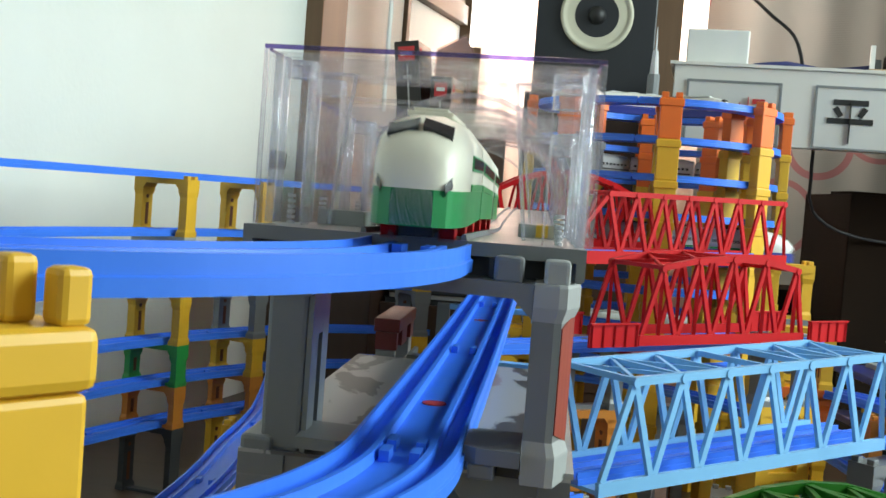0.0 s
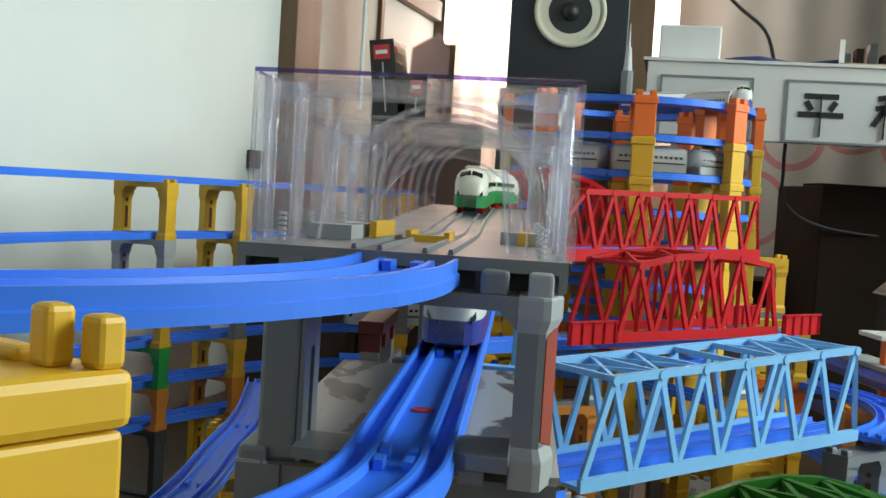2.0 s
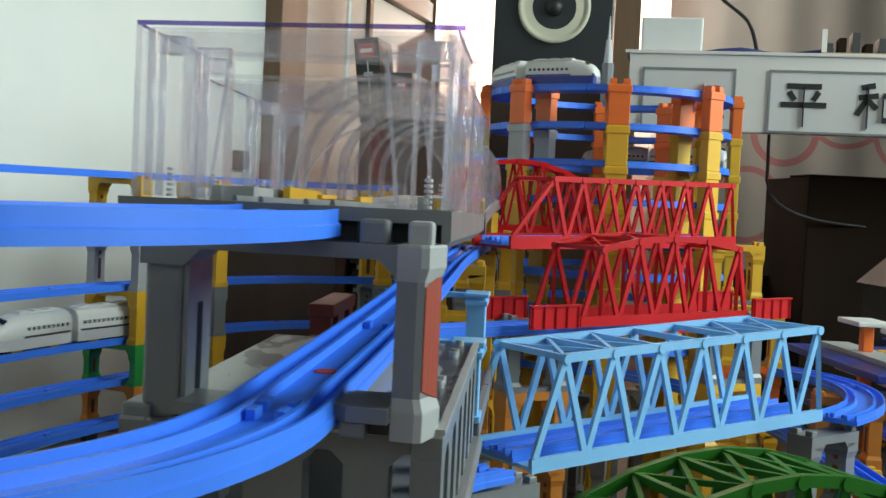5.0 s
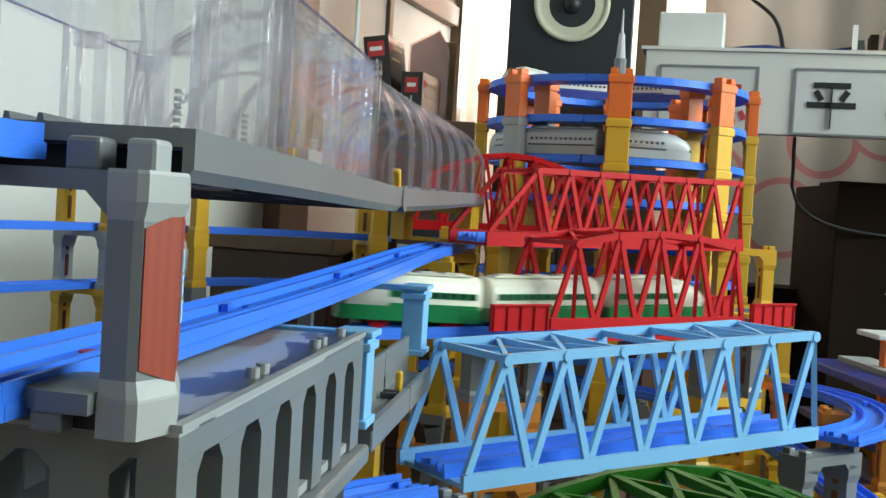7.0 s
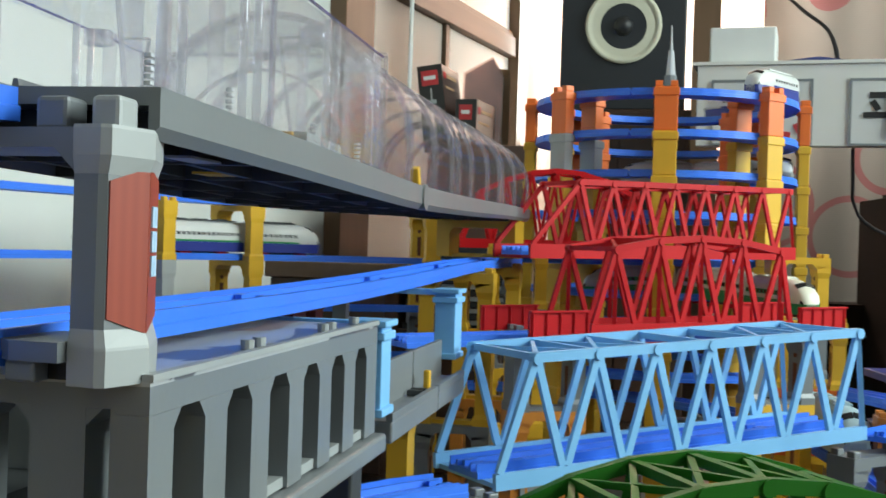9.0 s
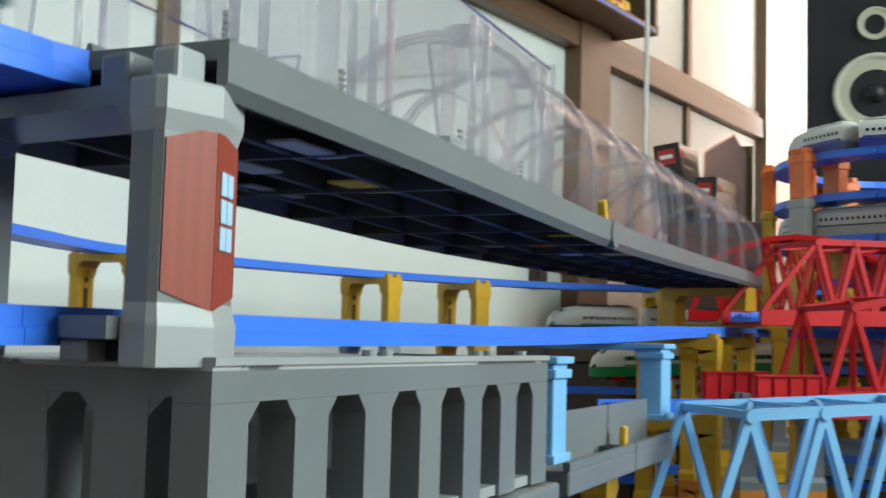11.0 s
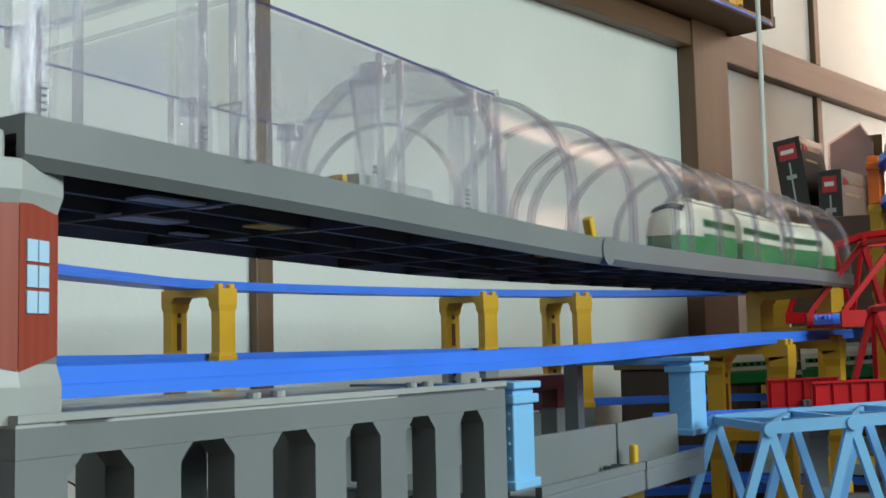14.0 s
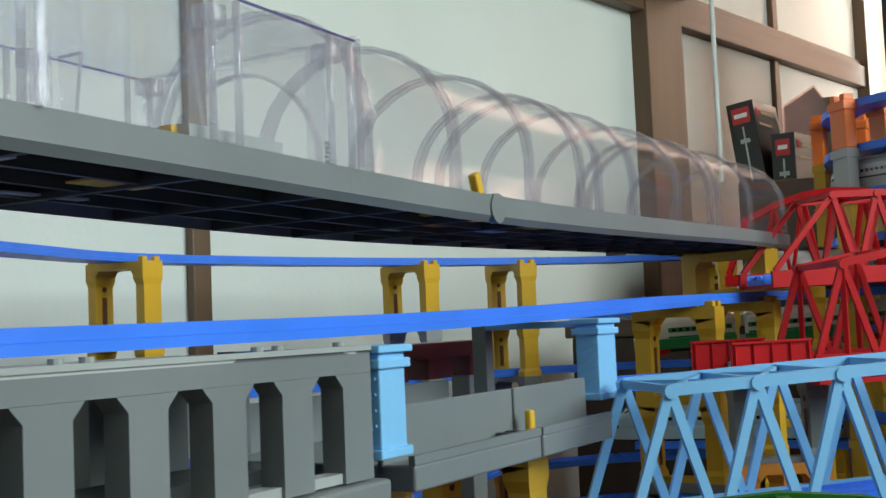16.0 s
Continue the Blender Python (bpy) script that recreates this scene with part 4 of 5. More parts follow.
# ---- light blue gate posts and the grey trough beyond ----
def blue_post(x, y0, y1, z0, z1, name):
    t = thing("gate_tower", (x, (y0 + y1) / 2, z0), 0, "light blue plastic gate tower with raised bands", "toy gate")
    h, d = z1 - z0, (y1 - y0) / 2
    shaft = part("shaft", boxed(-0.018, 0.0, -d + 0.003, d - 0.003, 0, h - 0.004, bevel=0.0008), M_LBLUE, t)
    for z in (0.0, h - 0.012):
        part("band", boxed(-0.020, 0.002, -d, d, z, z + 0.005, bevel=0.0008), M_LBLUE, t)
    part("cap", boxed(-0.021, 0.003, -d - 0.001, d + 0.001, h - 0.004, h, bevel=0.0008), M_LBLUE, t)
    for k in range(4):
        z = 0.01 + k * (h - 0.026) / 4
        part("relief_bar", beam(bmesh.new(), (-0.0155, -d + 0.0026, z), (-0.0025, -d + 0.0026, z + 0.007), 0.0012, 0.0014), M_LBLUE, shaft)
    part("lintel", boxed(-0.10, -0.020, -0.006, 0.006, h - 0.006, h - 0.001), M_LBLUE, t)
    part("far_shaft", boxed(-0.112, -0.10, -0.006, 0.006, 0, h - 0.001), M_GREY, t, "grey far post")


blue_post(0.033, 0.740, 0.770, 0.2825, 0.340, "a")
blue_post(0.024, 1.045, 1.085, 0.289, 0.349, "b")
tr = thing("trough", (0, 0, 0), 0, "grey plastic trough rail with raised sides and a yellow lever", "toy rail")
for i, (y0, y1) in enumerate(((0.772, 0.925), (0.928, 1.044))):
    for x0, x1 in ((0.010, 0.014), (-0.106, -0.102)):
        part("side", boxed(x0, x1, y0, y1, 0.2705, 0.306, bevel=0.0008), M_GREY, tr)
    part("bed", boxed(-0.110, 0.034, y0, y1, 0.262, 0.276, bevel=0.0015), M_GREY, tr)
    part("kerb", boxed(0.030, 0.034, y0, y1, 0.276, 0.281), M_GREY, tr)
part("lever", boxed(0.022, 0.027, 0.925, 0.932, 0.276, 0.292, bevel=0.0015), M_YELLOW, tr, "yellow lever")
for y in (0.895, 0.908):
    part("slot", boxed(0.016, 0.028, y, y + 0.005, 0.276, 0.2805, bevel=0.001), M_DGREY, tr)
for y in (0.80, 0.98):
    stack(-0.04, y, 0, 0.262, [YEL, DOR], FLOOR, 0.086)

bg = thing("low_gate", (0, 0, 0), 0, "burgundy plastic toy gate on grey legs", "toy gate")
part("beam", boxed(-0.140, -0.116, 1.000, 1.132, 0.3225, 0.3350, bevel=0.001), M_BURG, bg)
for y0, y1, z0 in ((1.000, 1.010, 0.306), (1.040, 1.078, 0.306), (1.108, 1.132, 0.306)):
    part("drop_panel", boxed(-0.138, -0.118, y0, y1, z0, 0.3223), M_BURG, bg)
for y0, y1 in ((1.000, 1.010), (1.108, 1.132)):
    part("leg", boxed(-0.137, -0.119, y0, y1, FLOOR, 0.3058, bevel=0.001), M_GREY, bg, "grey leg")

# ---- bridges ----
def along(o, d, w):
    """Places on a bridge: s along, c across, z up."""
    o, d = Vector(o), Vector(d).normalized()
    side = Vector((-d.y, d.x, 0)).normalized()
    return lambda s, c, z: o + d * s + side * c + Vector((0, 0, z))


def truss_bridge(origin, far, width, height, cells, lead, lead2, material, label, bar=0.008, bottom=0.012, open_cell=None, plates=False, arch=0.0, verticals=False, drop=0.0):
    """A toy truss bridge from the near lower corner line; far gives its other end."""
    o, f_ = Vector(origin), Vector(far)
    L = (f_ - o).length
    at = along(o, f_ - o, width)
    t = thing("truss_bridge", (0, 0, 0), 0, label, "toy bridge")

    def top(s):
        k = (s - lead) / max(L - lead - lead2, 1e-6)
        return height + arch * (1 - (2 * k - 1) ** 2)
    for c in (0.0, width):
        part("bottom_chord", beam(bmesh.new(), at(0, c, bottom / 2), at(L, c, bottom / 2), 0.005, bottom), material, t)
        step = (L - lead - lead2) / cells
        xs = [lead + i * step for i in range(cells + 1)]
        for a, b in zip(xs, xs[1:]):
            part("top_chord", beam(bmesh.new(), at(a, c, top(a)), at(b, c, top(b)), bar * 0.8, bar), material, t)
        for i, x in enumerate(xs):
            part("joint_plate", rod(bmesh.new(), at(x, c - bar * 0.55, top(x) - 0.001), at(x, c + bar * 0.55, top(x) - 0.001), bar * 0.62, 10), material, t)
            for x2 in ((x - step * 0.46 if i else 0.004), (x + step * 0.46 if i < cells else L - 0.004)):
                part("diagonal", beam(bmesh.new(), at(x, c, top(x)), at(x2, c, bottom), bar * 0.55, bar * 0.8), material, t)
            if verticals:
                part("upright", beam(bmesh.new(), at(x, c, top(x)), at(x, c, bottom), bar * 0.6, bar * 0.7), material, t)
    for i, x in enumerate(xs):
        part("cross_bar", beam(bmesh.new(), at(x, 0, top(x)), at(x, width, top(x)), bar * 0.7, bar * 0.7), material, t)
        if i < cells and (open_cell is None or i not in open_cell):
            part("top_brace", beam(bmesh.new(), at(x, 0, top(x)), at(xs[i + 1], width, top(xs[i + 1])), bar * 0.5, bar * 0.5), material, t)
            part("top_brace", beam(bmesh.new(), at(x, width, top(x)), at(xs[i + 1], 0, top(xs[i + 1])), bar * 0.5, bar * 0.5), material, t)
    if plates:
        for s in (-0.078, L + 0.004):
            for c in (-0.006, width + 0.006):
                sp_ = part("side_plate", beam(bmesh.new(), at(s, c, 0.013), at(s + 0.072, c, 0.013), 0.003, 0.026), material, t)
                for k in range(5):
                    part("plate_rib", beam(bmesh.new(), at(s + 0.003 + k * 0.0165, c - 0.002, 0.0), at(s + 0.003 + k * 0.0165, c - 0.002, 0.026), 0.002, 0.002), material, sp_)
                part("plate_lip", beam(bmesh.new(), at(s, c - 0.001, 0.0265), at(s + 0.072, c - 0.001, 0.0265), 0.006, 0.002), material, sp_)
    n = 8
    part("floor_plate", beam(bmesh.new(), at(0.004, width / 2, 0.002 - drop), at(L - 0.004, width / 2, 0.002 - drop), width - 0.006, 0.004), material, t)
    return [at(L * i / n, width / 2, 0.004 - drop) for i in range(n + 1)]


lb_track = truss_bridge((0.074, 0.958, 0.198), (0.389, 1.214, 0.217), 0.098, 0.101, 6, 0.035, 0.014, M_LBLUE, "light blue plastic truss bridge carrying a blue rail", 0.008, 0.013, open_cell=(2, 3))
r2_track = truss_bridge((0.126, 1.285, 0.297), (0.347, 1.453, 0.301), 0.09, 0.091, 4, 0.030, 0.020, M_RED, "red plastic truss bridge with side plates", 0.0072, 0.012, plates=True, arch=0.013, verticals=True, drop=0.014)
d2_ = (Vector(r2_track[-1]) - Vector(r2_track[0])).normalized()
r2_track = [r2_track[0] - d2_ * 0.20, r2_track[0] - d2_ * 0.10] + r2_track + [r2_track[-1] + d2_ * 0.07]
r1_track = truss_bridge((0.036, 1.507, 0.374), (0.386, 1.795, 0.382), 0.085, 0.098, 7, 0.075, 0.014, M_RED, "red plastic truss bridge over the rails", 0.0075, 0.018)
truss_bridge((0.090, 0.64, 0.148), (0.418, 0.81, 0.150), 0.085, 0.062, 8, 0.03, 0.03, M_GREEN, "dark green arched plastic truss bridge", 0.0085, 0.01, arch=0.050, verticals=True)

truss_bridge((-0.10, 1.79, 0.385), (0.172, 1.855, 0.387), 0.050, 0.085, 6, 0.03, 0.02, M_RED, "red plastic arched truss bridge behind the others", 0.0075, 0.014, arch=0.034)

# ---- rail runs ----
CX, CY, R = -0.312, 0.405, 0.27
WEST = [(-0.610, 0.80), (-0.695, 1.10), (-0.752, 1.32), (-0.712, 1.58), (-0.630, 1.83), (-0.545, 2.0), (-0.42, 2.17), (-0.22, 2.28)]
UP = [(-0.0405, 0.428, 0.4220)] + arc(CX, CY + 0.008, R, 0, -120, 0.4215, 0.4215, 2) + arc(CX, CY + 0.008, R, -122, -180, 0.4220, 0.434, 2) + smooth_path([(-0.582, 0.45, 0.436)] + [(x, y, 0.446) for x, y in WEST], 0.05)
rails(UP, "blue plastic curved toy rail on the upper level", "blue rails")
LOW_S = smooth_path([(-0.037, 0.40, 0.3425), (-0.036, 0.60, 0.3435), (-0.036, 0.85, 0.3455), (-0.036, 1.10, 0.350), (-0.034, 1.40, 0.3575), (-0.02, 1.72, 0.3625)], 0.05)
LOW_C = arc(CX + 0.005, CY - 0.005, R, 0, -180, 0.3425, 0.345, 2)
LOW_W = smooth_path([(-0.577, 0.43, 0.345)] + [(x + 0.003, y, 0.350) for x, y in WEST], 0.05)
rails(LOW_S, "blue plastic straight toy rail on the middle level", "blue rails")
for x, y, z in ((-0.0365, 0.515, 0.3490), (-0.036, 0.90, 0.3515), (-0.036, 1.13, 0.3565)):
    dot = bmesh.new(); bmesh.ops.create_cone(dot, segments=18, radius1=0.0062, radius2=0.006, depth=0.0006, cap_ends=True)
    ob = part("rail_mark", dot, M_REDINK); ob.matrix_basis = put(x, y, z)
    tagged(ob, "small red round sticker on the blue rail", "sticker")
rails(LOW_C + LOW_W, "blue plastic curved toy rail on the middle level", "blue rails")
for z in (0.258, 0.168, 0.098, 0.027):
    rails(smooth_path([(-0.50, 0.62, z - 0.008)] + [(x + 0.002, y, z) for x, y in WEST[0:]], 0.05), "blue plastic toy rail on a lower level by the wall", "blue rails")
for tr_ in (lb_track, r2_track, r1_track):
    rails([tuple(p) for p in tr_], "blue plastic toy rail lying in a truss bridge", "blue rails")
rails(smooth_path([(0.414, 1.245, 0.2095), (0.47, 1.34, 0.208), (0.50, 1.47, 0.206), (0.48, 1.60, 0.204), (0.40, 1.72, 0.202)], 0.03), "blue plastic curved toy rail beyond the bridge", "blue rails")
rails(smooth_path([(0.044, 0.93, 0.2), (-0.01, 0.86, 0.199), (-0.03, 0.75, 0.198), (-0.03, 0.5, 0.197), (-0.03, 0.3, 0.196)], 0.03), "blue plastic curved toy rail before the bridge", "blue rails")
LOWEST = [(0.46, 0.50, 0.138), (0.475, 0.9, 0.139), (0.45, 1.2, 0.141), (0.42, 1.5, 0.144), (0.36, 1.75, 0.146), (0.2, 1.93, 0.148), (-0.05, 2.0, 0.148), (-0.3, 1.95, 0.148)]
rails(smooth_path(LOWEST, 0.05), "blue plastic toy rail near the floor", "blue rails")
rails(smooth_path([(0.38, 2.00, 0.366), (0.30, 1.98, 0.366), (0.10, 1.95, 0.365), (-0.035, 1.87, 0.364), (-0.045, 1.76, 0.3625)], 0.03), "blue plastic toy rail behind the red bridge", "blue rails")
rails(smooth_path([(-0.36, 1.60, 0.158), (-0.315, 1.347, 0.16), (-0.302, 1.161, 0.16), (-0.289, 1.008, 0.16), (-0.285, 0.80, 0.16)], 0.05), "blue plastic toy rail between the wall and the gate", "blue rails")
# ---- pier stacks ----
def wall_stack(x, y, rz, colours):
    tops = (0.446, 0.350, 0.258, 0.168, 0.098, 0.027)
    for i, (m, nm) in enumerate(colours):
        z1 = tops[i]
        z0 = (tops[i + 1] if i + 1 < len(tops) else FLOOR)
        pier((x, y, z0), rz, z1 - z0, m, f"{nm} plastic toy railway pier by the wall", depth=0.034, across=0.106, leg=0.018 if nm in ("yellow", "light grey", "grey") else 0.014)


wall_stack(-0.752, 1.335, -2, [YEL, YEL, YEL, GRE, DOR, BLK])
wall_stack(-0.630, 1.838, -16, [YEL, WHI, YEL, GRE, DOR, BLK])
wall_stack(-0.538, 2.015, -28, [YEL, YEL, GRY, YEL, DOR, YEL])
wall_stack(-0.25, 2.27, -60, [YEL, YEL, GRY, YEL, DOR, YEL])
wall_stack(-0.585, 0.60, 0, [YEL, YEL, YEL, YEL, YEL, YEL])
stack(-0.035, 1.40, 0, 0.356, [YEL, YEL, GRY], FLOOR)
stack(-0.028, 1.60, 0, 0.360, [YEL, YEL, DOR], FLOOR)
pier((-0.045, 1.625, 0.3725), -18, 0.0490, M_YELLOW, "yellow plastic pier under the end of the deck", across=0.118, leg=0.020, depth=0.028)

stack(0.395, 1.835, 12, 0.386, [YEL, GRY, YEL], FLOOR)
stack(-0.01, 1.77, 12, 0.386, [YEL, GRY, YEL], FLOOR)
stack(0.335, 1.49, 30, 0.300, [GRY, YEL], FLOOR)
stack(0.075, 1.345, 30, 0.297, [GRY, DOR], FLOOR)
stack(0.40, 1.24, 42, 0.200, [GRY, YEL], FLOOR)
stack(0.04, 0.92, 42, 0.195, [GRY, YEL], FLOOR)
stack(0.49, 1.48, 0, 0.205, [DOR], FLOOR)
stack(-0.312, 1.30, 0, 0.159, [YEL, GRY], FLOOR)
stack(-0.287, 0.90, 0, 0.159, [YEL, GRY], FLOOR)
stack(0.475, 0.85, -3, 0.138, [YEL, GRY], FLOOR)
stack(0.442, 1.31, 5, 0.141, [YEL, YEL], FLOOR)
stack(0.395, 1.66, 0, 0.302, [YEL, ORA, YEL], FLOOR)
# the tall yellow pier close to the camera, under the upper curve
pr = thing("pier", (-0.0865, 0.129, 0), -34, "large yellow plastic pier with worn studs", "toy pier", "piers")
part("leg", boxed(-0.034, 0.0174, -0.0195, 0.0174, FLOOR, 0.4146, bevel=0.0015), M_YELLOW, pr)
hd = part("head", boxed(-0.036, 0.0186, -0.0210, 0.0186, 0.4148, 0.4262, bevel=0.0024), M_YELLOW, pr)
for x, y, z in ((0.0035, 0.0048, 0.4378), (0.0108, 0.0108, 0.4362)):
    part("stud", boxed(x, x + 0.0064, y, y + 0.0064, 0.4260, z, bevel=0.0014), M_YELLOW, hd)
part("rib", boxed(-0.034, 0.0010, 0.0040, 0.0100, 0.4260, 0.4290, bevel=0.0012), M_YELLOW, hd)

# ---- spiral tower ----
TX, TY, TR = 0.199, 2.115, 0.200
RINGS = [0.631 - 0.0635 * i for i in range(8)]
for z in RINGS:
    rails(arc(TX, TY, TR, -90, 270, z, z, 7), "blue plastic curved toy rail of the spiral tower", "tower rails", 0.157)
for k in range(8):
    a = -90 + 45 * k
    cols = [ORA, WHI if k == 7 else YEL, YEL, YEL, YEL]
    for rr in (TR + 0.032, TR - 0.032):
        x, y = TX + rr * math.cos(radians(a)), TY + rr * math.sin(radians(a))
        z = 0.642 if rr > TR else 0.636
        for i in range(12):
            h = 0.068
            z0 = max(z - h, FLOOR)
            m, nm = cols[min(i, 4)] if k not in (3, 4, 5) else ((M_ORANGE, "orange") if i < 2 else YEL)
            t = thing("pier", (x, y, z0), a + 90, f"{nm} plastic column block of the spiral", "toy pier", "tower piers")
            part("column", boxed(-0.018, 0.018, -0.009, 0.009, 0, z - z0, bevel=0.0012), m, t)
            part("collar", boxed(-0.020, 0.020, -0.011, 0.011, z - z0 - 0.014, z - z0 - 0.002, bevel=0.001), m, t)
            if i == 0:
                for s in (-1, 1):
                    part("stud", boxed(s * 0.017, s * 0.006, -0.008, 0.008, z - z0, z - z0 + 0.009, bevel=0.001), m, t)
            z = z0
            if z <= FLOOR + 0.01:
                break
sk = thing("toy_mast", (0.208, 2.42, 0.405), 0, "slim grey toy mast behind the spiral", "toy tower")
part("base", rod(bmesh.new(), (0, 0, FLOOR - 0.405), (0, 0, 0.335), 0.013, 10), M_GREY, sk)
part("shaft", rod(bmesh.new(), (0, 0, 0.335), (0, 0, 0.385), 0.010, 10, 0.006), M_SILVER, sk)
part("tip", rod(bmesh.new(), (0, 0, 0.385), (0, 0, 0.435), 0.003, 8, 0.001), M_SILVER, sk)

# ---- distant second layout ----
for x, y, rz in ((0.66, 1.78, 8), (0.86, 1.95, 4)):
    t = thing("toy_platform", (x, y, FLOOR), rz, "three-tier blue toy station with red posts and pale roofs", "toy station", "far stations")
    for k, z in enumerate((0.05, 0.128, 0.206)):
        zz = z - FLOOR
        part("bed", boxed(-0.12, 0.12, -0.16, 0.20, zz, zz + 0.012, bevel=0.002), M_TBLUE, t)
        part("platform", boxed(-0.07, -0.02, -0.15, 0.18, zz + 0.0122, zz + 0.020), M_YELLOW if k % 2 else M_LGREY, t)
        for yy in (-0.11, 0.05):
            part("post", boxed(-0.055, -0.037, yy - 0.009, yy + 0.009, zz + 0.0202 if k else zz - 0.14, zz + 0.062, bevel=0.002), M_ORANGE, t)
            part("roof", boxed(-0.075, -0.018, yy - 0.035, yy + 0.05, zz + 0.062, zz + 0.070, bevel=0.002), M_WHITE, t)
        for q in range(5):
            part("strip", boxed(0.0, 0.09, -0.14 + q * 0.06, -0.125 + q * 0.06, zz + 0.0122, zz + 0.016), M_YELLOW, t)
hs = thing("toy_house", (0.80, 2.25, FLOOR), 10, "small dark toy house with pale windows", "toy house")
part("wall", boxed(-0.06, 0.06, -0.06, 0.06, 0, 0.40, bevel=0.002), M_DGREY, hs)
part("roof", prism(bmesh.new(), [(-0.07, 0.40), (0.07, 0.40), (0, 0.46)], "y", -0.07, 0.07), M_DGREY, hs)
for i in range(3):
    for j in range(2):
        part("pane", boxed(-0.04 + j * 0.05, -0.015 + j * 0.05, -0.0625, -0.0605, 0.12 + i * 0.08, 0.16 + i * 0.08), M_LGREY, hs)

# ---- clutter on the floor below the bridges ----
random.seed(4)
for i in range(22):
    x, y = random.uniform(0.02, 0.7), random.uniform(1.05, 2.1)
    if 0.33 < x < 0.53:
        x += 0.22
    col = random.choice([GRY, GRY, BLK, WHI, DOR, YEL])
    pier((x, y, FLOOR), random.uniform(0, 180), random.choice((0.088, 0.13, 0.18, 0.22)), col[0], f"{col[1]} plastic pier standing loose on the floor")


# ---- trains ----
def train_car(m, body, lower, stripe, roof, length=0.165, nose=0, label="", wheel=None, group="", windows=True):
    """A toy train car, x ahead; nose 1: streamlined front, -1: streamlined tail."""
    t = thing("train_car", (0, 0, 0), 0, label, "toy train", group, m=m)
    W, H, L, NOSE = 0.0225, 0.062, length, 0.060
    sec = [(-W, 0.010), (-W, 0.042), (-W * 0.93, 0.051), (-W * 0.7, 0.058), (-W * 0.3, 0.0615), (W * 0.3, 0.0615), (W * 0.7, 0.058), (W * 0.93, 0.051), (W, 0.042), (W, 0.010)]
    low = [(-W * 1.01, 0.0095), (-W * 1.01, 0.026), (W * 1.01, 0.026), (W * 1.01, 0.0095)]
    n = 14
    xs, sc = [-L / 2], [(1, 1)]
    if nose:
        for i in range(n + 1):
            k = i / n
            xs.append(L / 2 - NOSE + NOSE * k)
            e = math.sqrt(max(1 - k ** 2.4, 0.0))
            sc.append((0.42 + 0.58 * e ** 0.9, 0.36 + 0.64 * math.sqrt(max(1 - k ** 2.0, 0))))
    else:
        xs.append(L / 2); sc.append((1, 1))

    def loft(profile, pad=0.0):
        bm = bmesh.new()
        rings = [[bm.verts.new((x, u * s[0], 0.010 + (v - 0.010) * s[1] if v > 0.012 else v)) for u, v in profile] for x, s in zip(xs, sc)]
        c = len(profile)
        for a, b in zip(rings, rings[1:]):
            for i in range(c):
                bm.faces.new((a[i], a[(i + 1) % c], b[(i + 1) % c], b[i]))
        bm.faces.new(rings[0]); bm.faces.new(rings[-1])
        return bm
    b = part("body", loft(sec), body, t, smooth=False)
    b.data.shade_smooth() if nose else None
    bm = bmesh.new()
    rings = [[bm.verts.new((x, u * s[0], v)) for u, v in low] for x, s in zip(xs, sc)]
    for a, c_ in zip(rings, rings[1:]):
        for i in range(4):
            bm.faces.new((a[i], a[(i + 1) % 4], c_[(i + 1) % 4], c_[i]))
    bm.faces.new(rings[0]); bm.faces.new(rings[-1])
    part("skirt", bm, lower, t)
    x0, x1 = -L / 2 + 0.006, (L / 2 - 0.056 if nose else L / 2 - 0.006)
    for s in (-1, 1):
        part("stripe", boxed(x0 - 0.004, x1, s * (W + 0.0001), s * (W + 0.0007), 0.0262, 0.0295), stripe, t)
        if windows:
            band = part("window_band", boxed(x0, x1, s * (W + 0.0001), s * (W + 0.0006), 0.036, 0.0435), stripe if windows == "band" else body, t)
            k = int((x1 - x0) / 0.0105)
            for i in range(k):
                a = x0 + 0.003 + i * (x1 - x0 - 0.004) / k
                part("window", boxed(a, a + 0.006, s * (W + 0.0003), s * (W + 0.0011), 0.0372, 0.0425), M_GLASSY, band)
    rp = part("roof_panel", boxed(x0 + 0.004, x1 - 0.002, -W * 0.5, W * 0.5, 0.0612, 0.0634, bevel=0.0006), roof, t)
    for i in range(3):
        a = x0 + 0.012 + i * (x1 - x0) / 3.2
        part("roof_unit", boxed(a, a + 0.022, -W * 0.38, W * 0.38, 0.0634, 0.0652, bevel=0.0005), roof, rp)
    if nose:
        def skin(k, u, v, out):
            e = math.sqrt(max(1 - k ** 2.4, 0.0))
            return (L / 2 - NOSE + NOSE * k + out * 0.6, u * (0.42 + 0.58 * e ** 0.9) * (1 + out * 12), 0.010 + (v - 0.010) * (0.36 + 0.64 * math.sqrt(max(1 - k ** 2.0, 0))) + out)

        def patch(name, corners, material):
            bm = bmesh.new()
            outer, inner = ([bm.verts.new(skin(k, u, v, o)) for k, u, v in corners] for o in (0.0016, -0.0012))
            bm.faces.new(outer); bm.faces.new(inner[::-1])
            for q in range(4):
                bm.faces.new((outer[q], inner[q], inner[(q + 1) % 4], outer[(q + 1) % 4]))
            part(name, bm, material, b)
        for s in (-1, 1):
            patch("cab_window", ((0.55, s * W * 0.05, 0.0625), (0.55, s * W * 0.70, 0.0585), (0.70, s * W * 0.76, 0.0575), (0.70, s * W * 0.05, 0.0625)), M_GLASSY)
            patch("headlight", ((0.86, s * W * 0.96, 0.040), (0.86, s * W * 0.99, 0.034), (0.95, s * W * 0.99, 0.034), (0.95, s * W * 0.96, 0.040)), M_GLASSY)
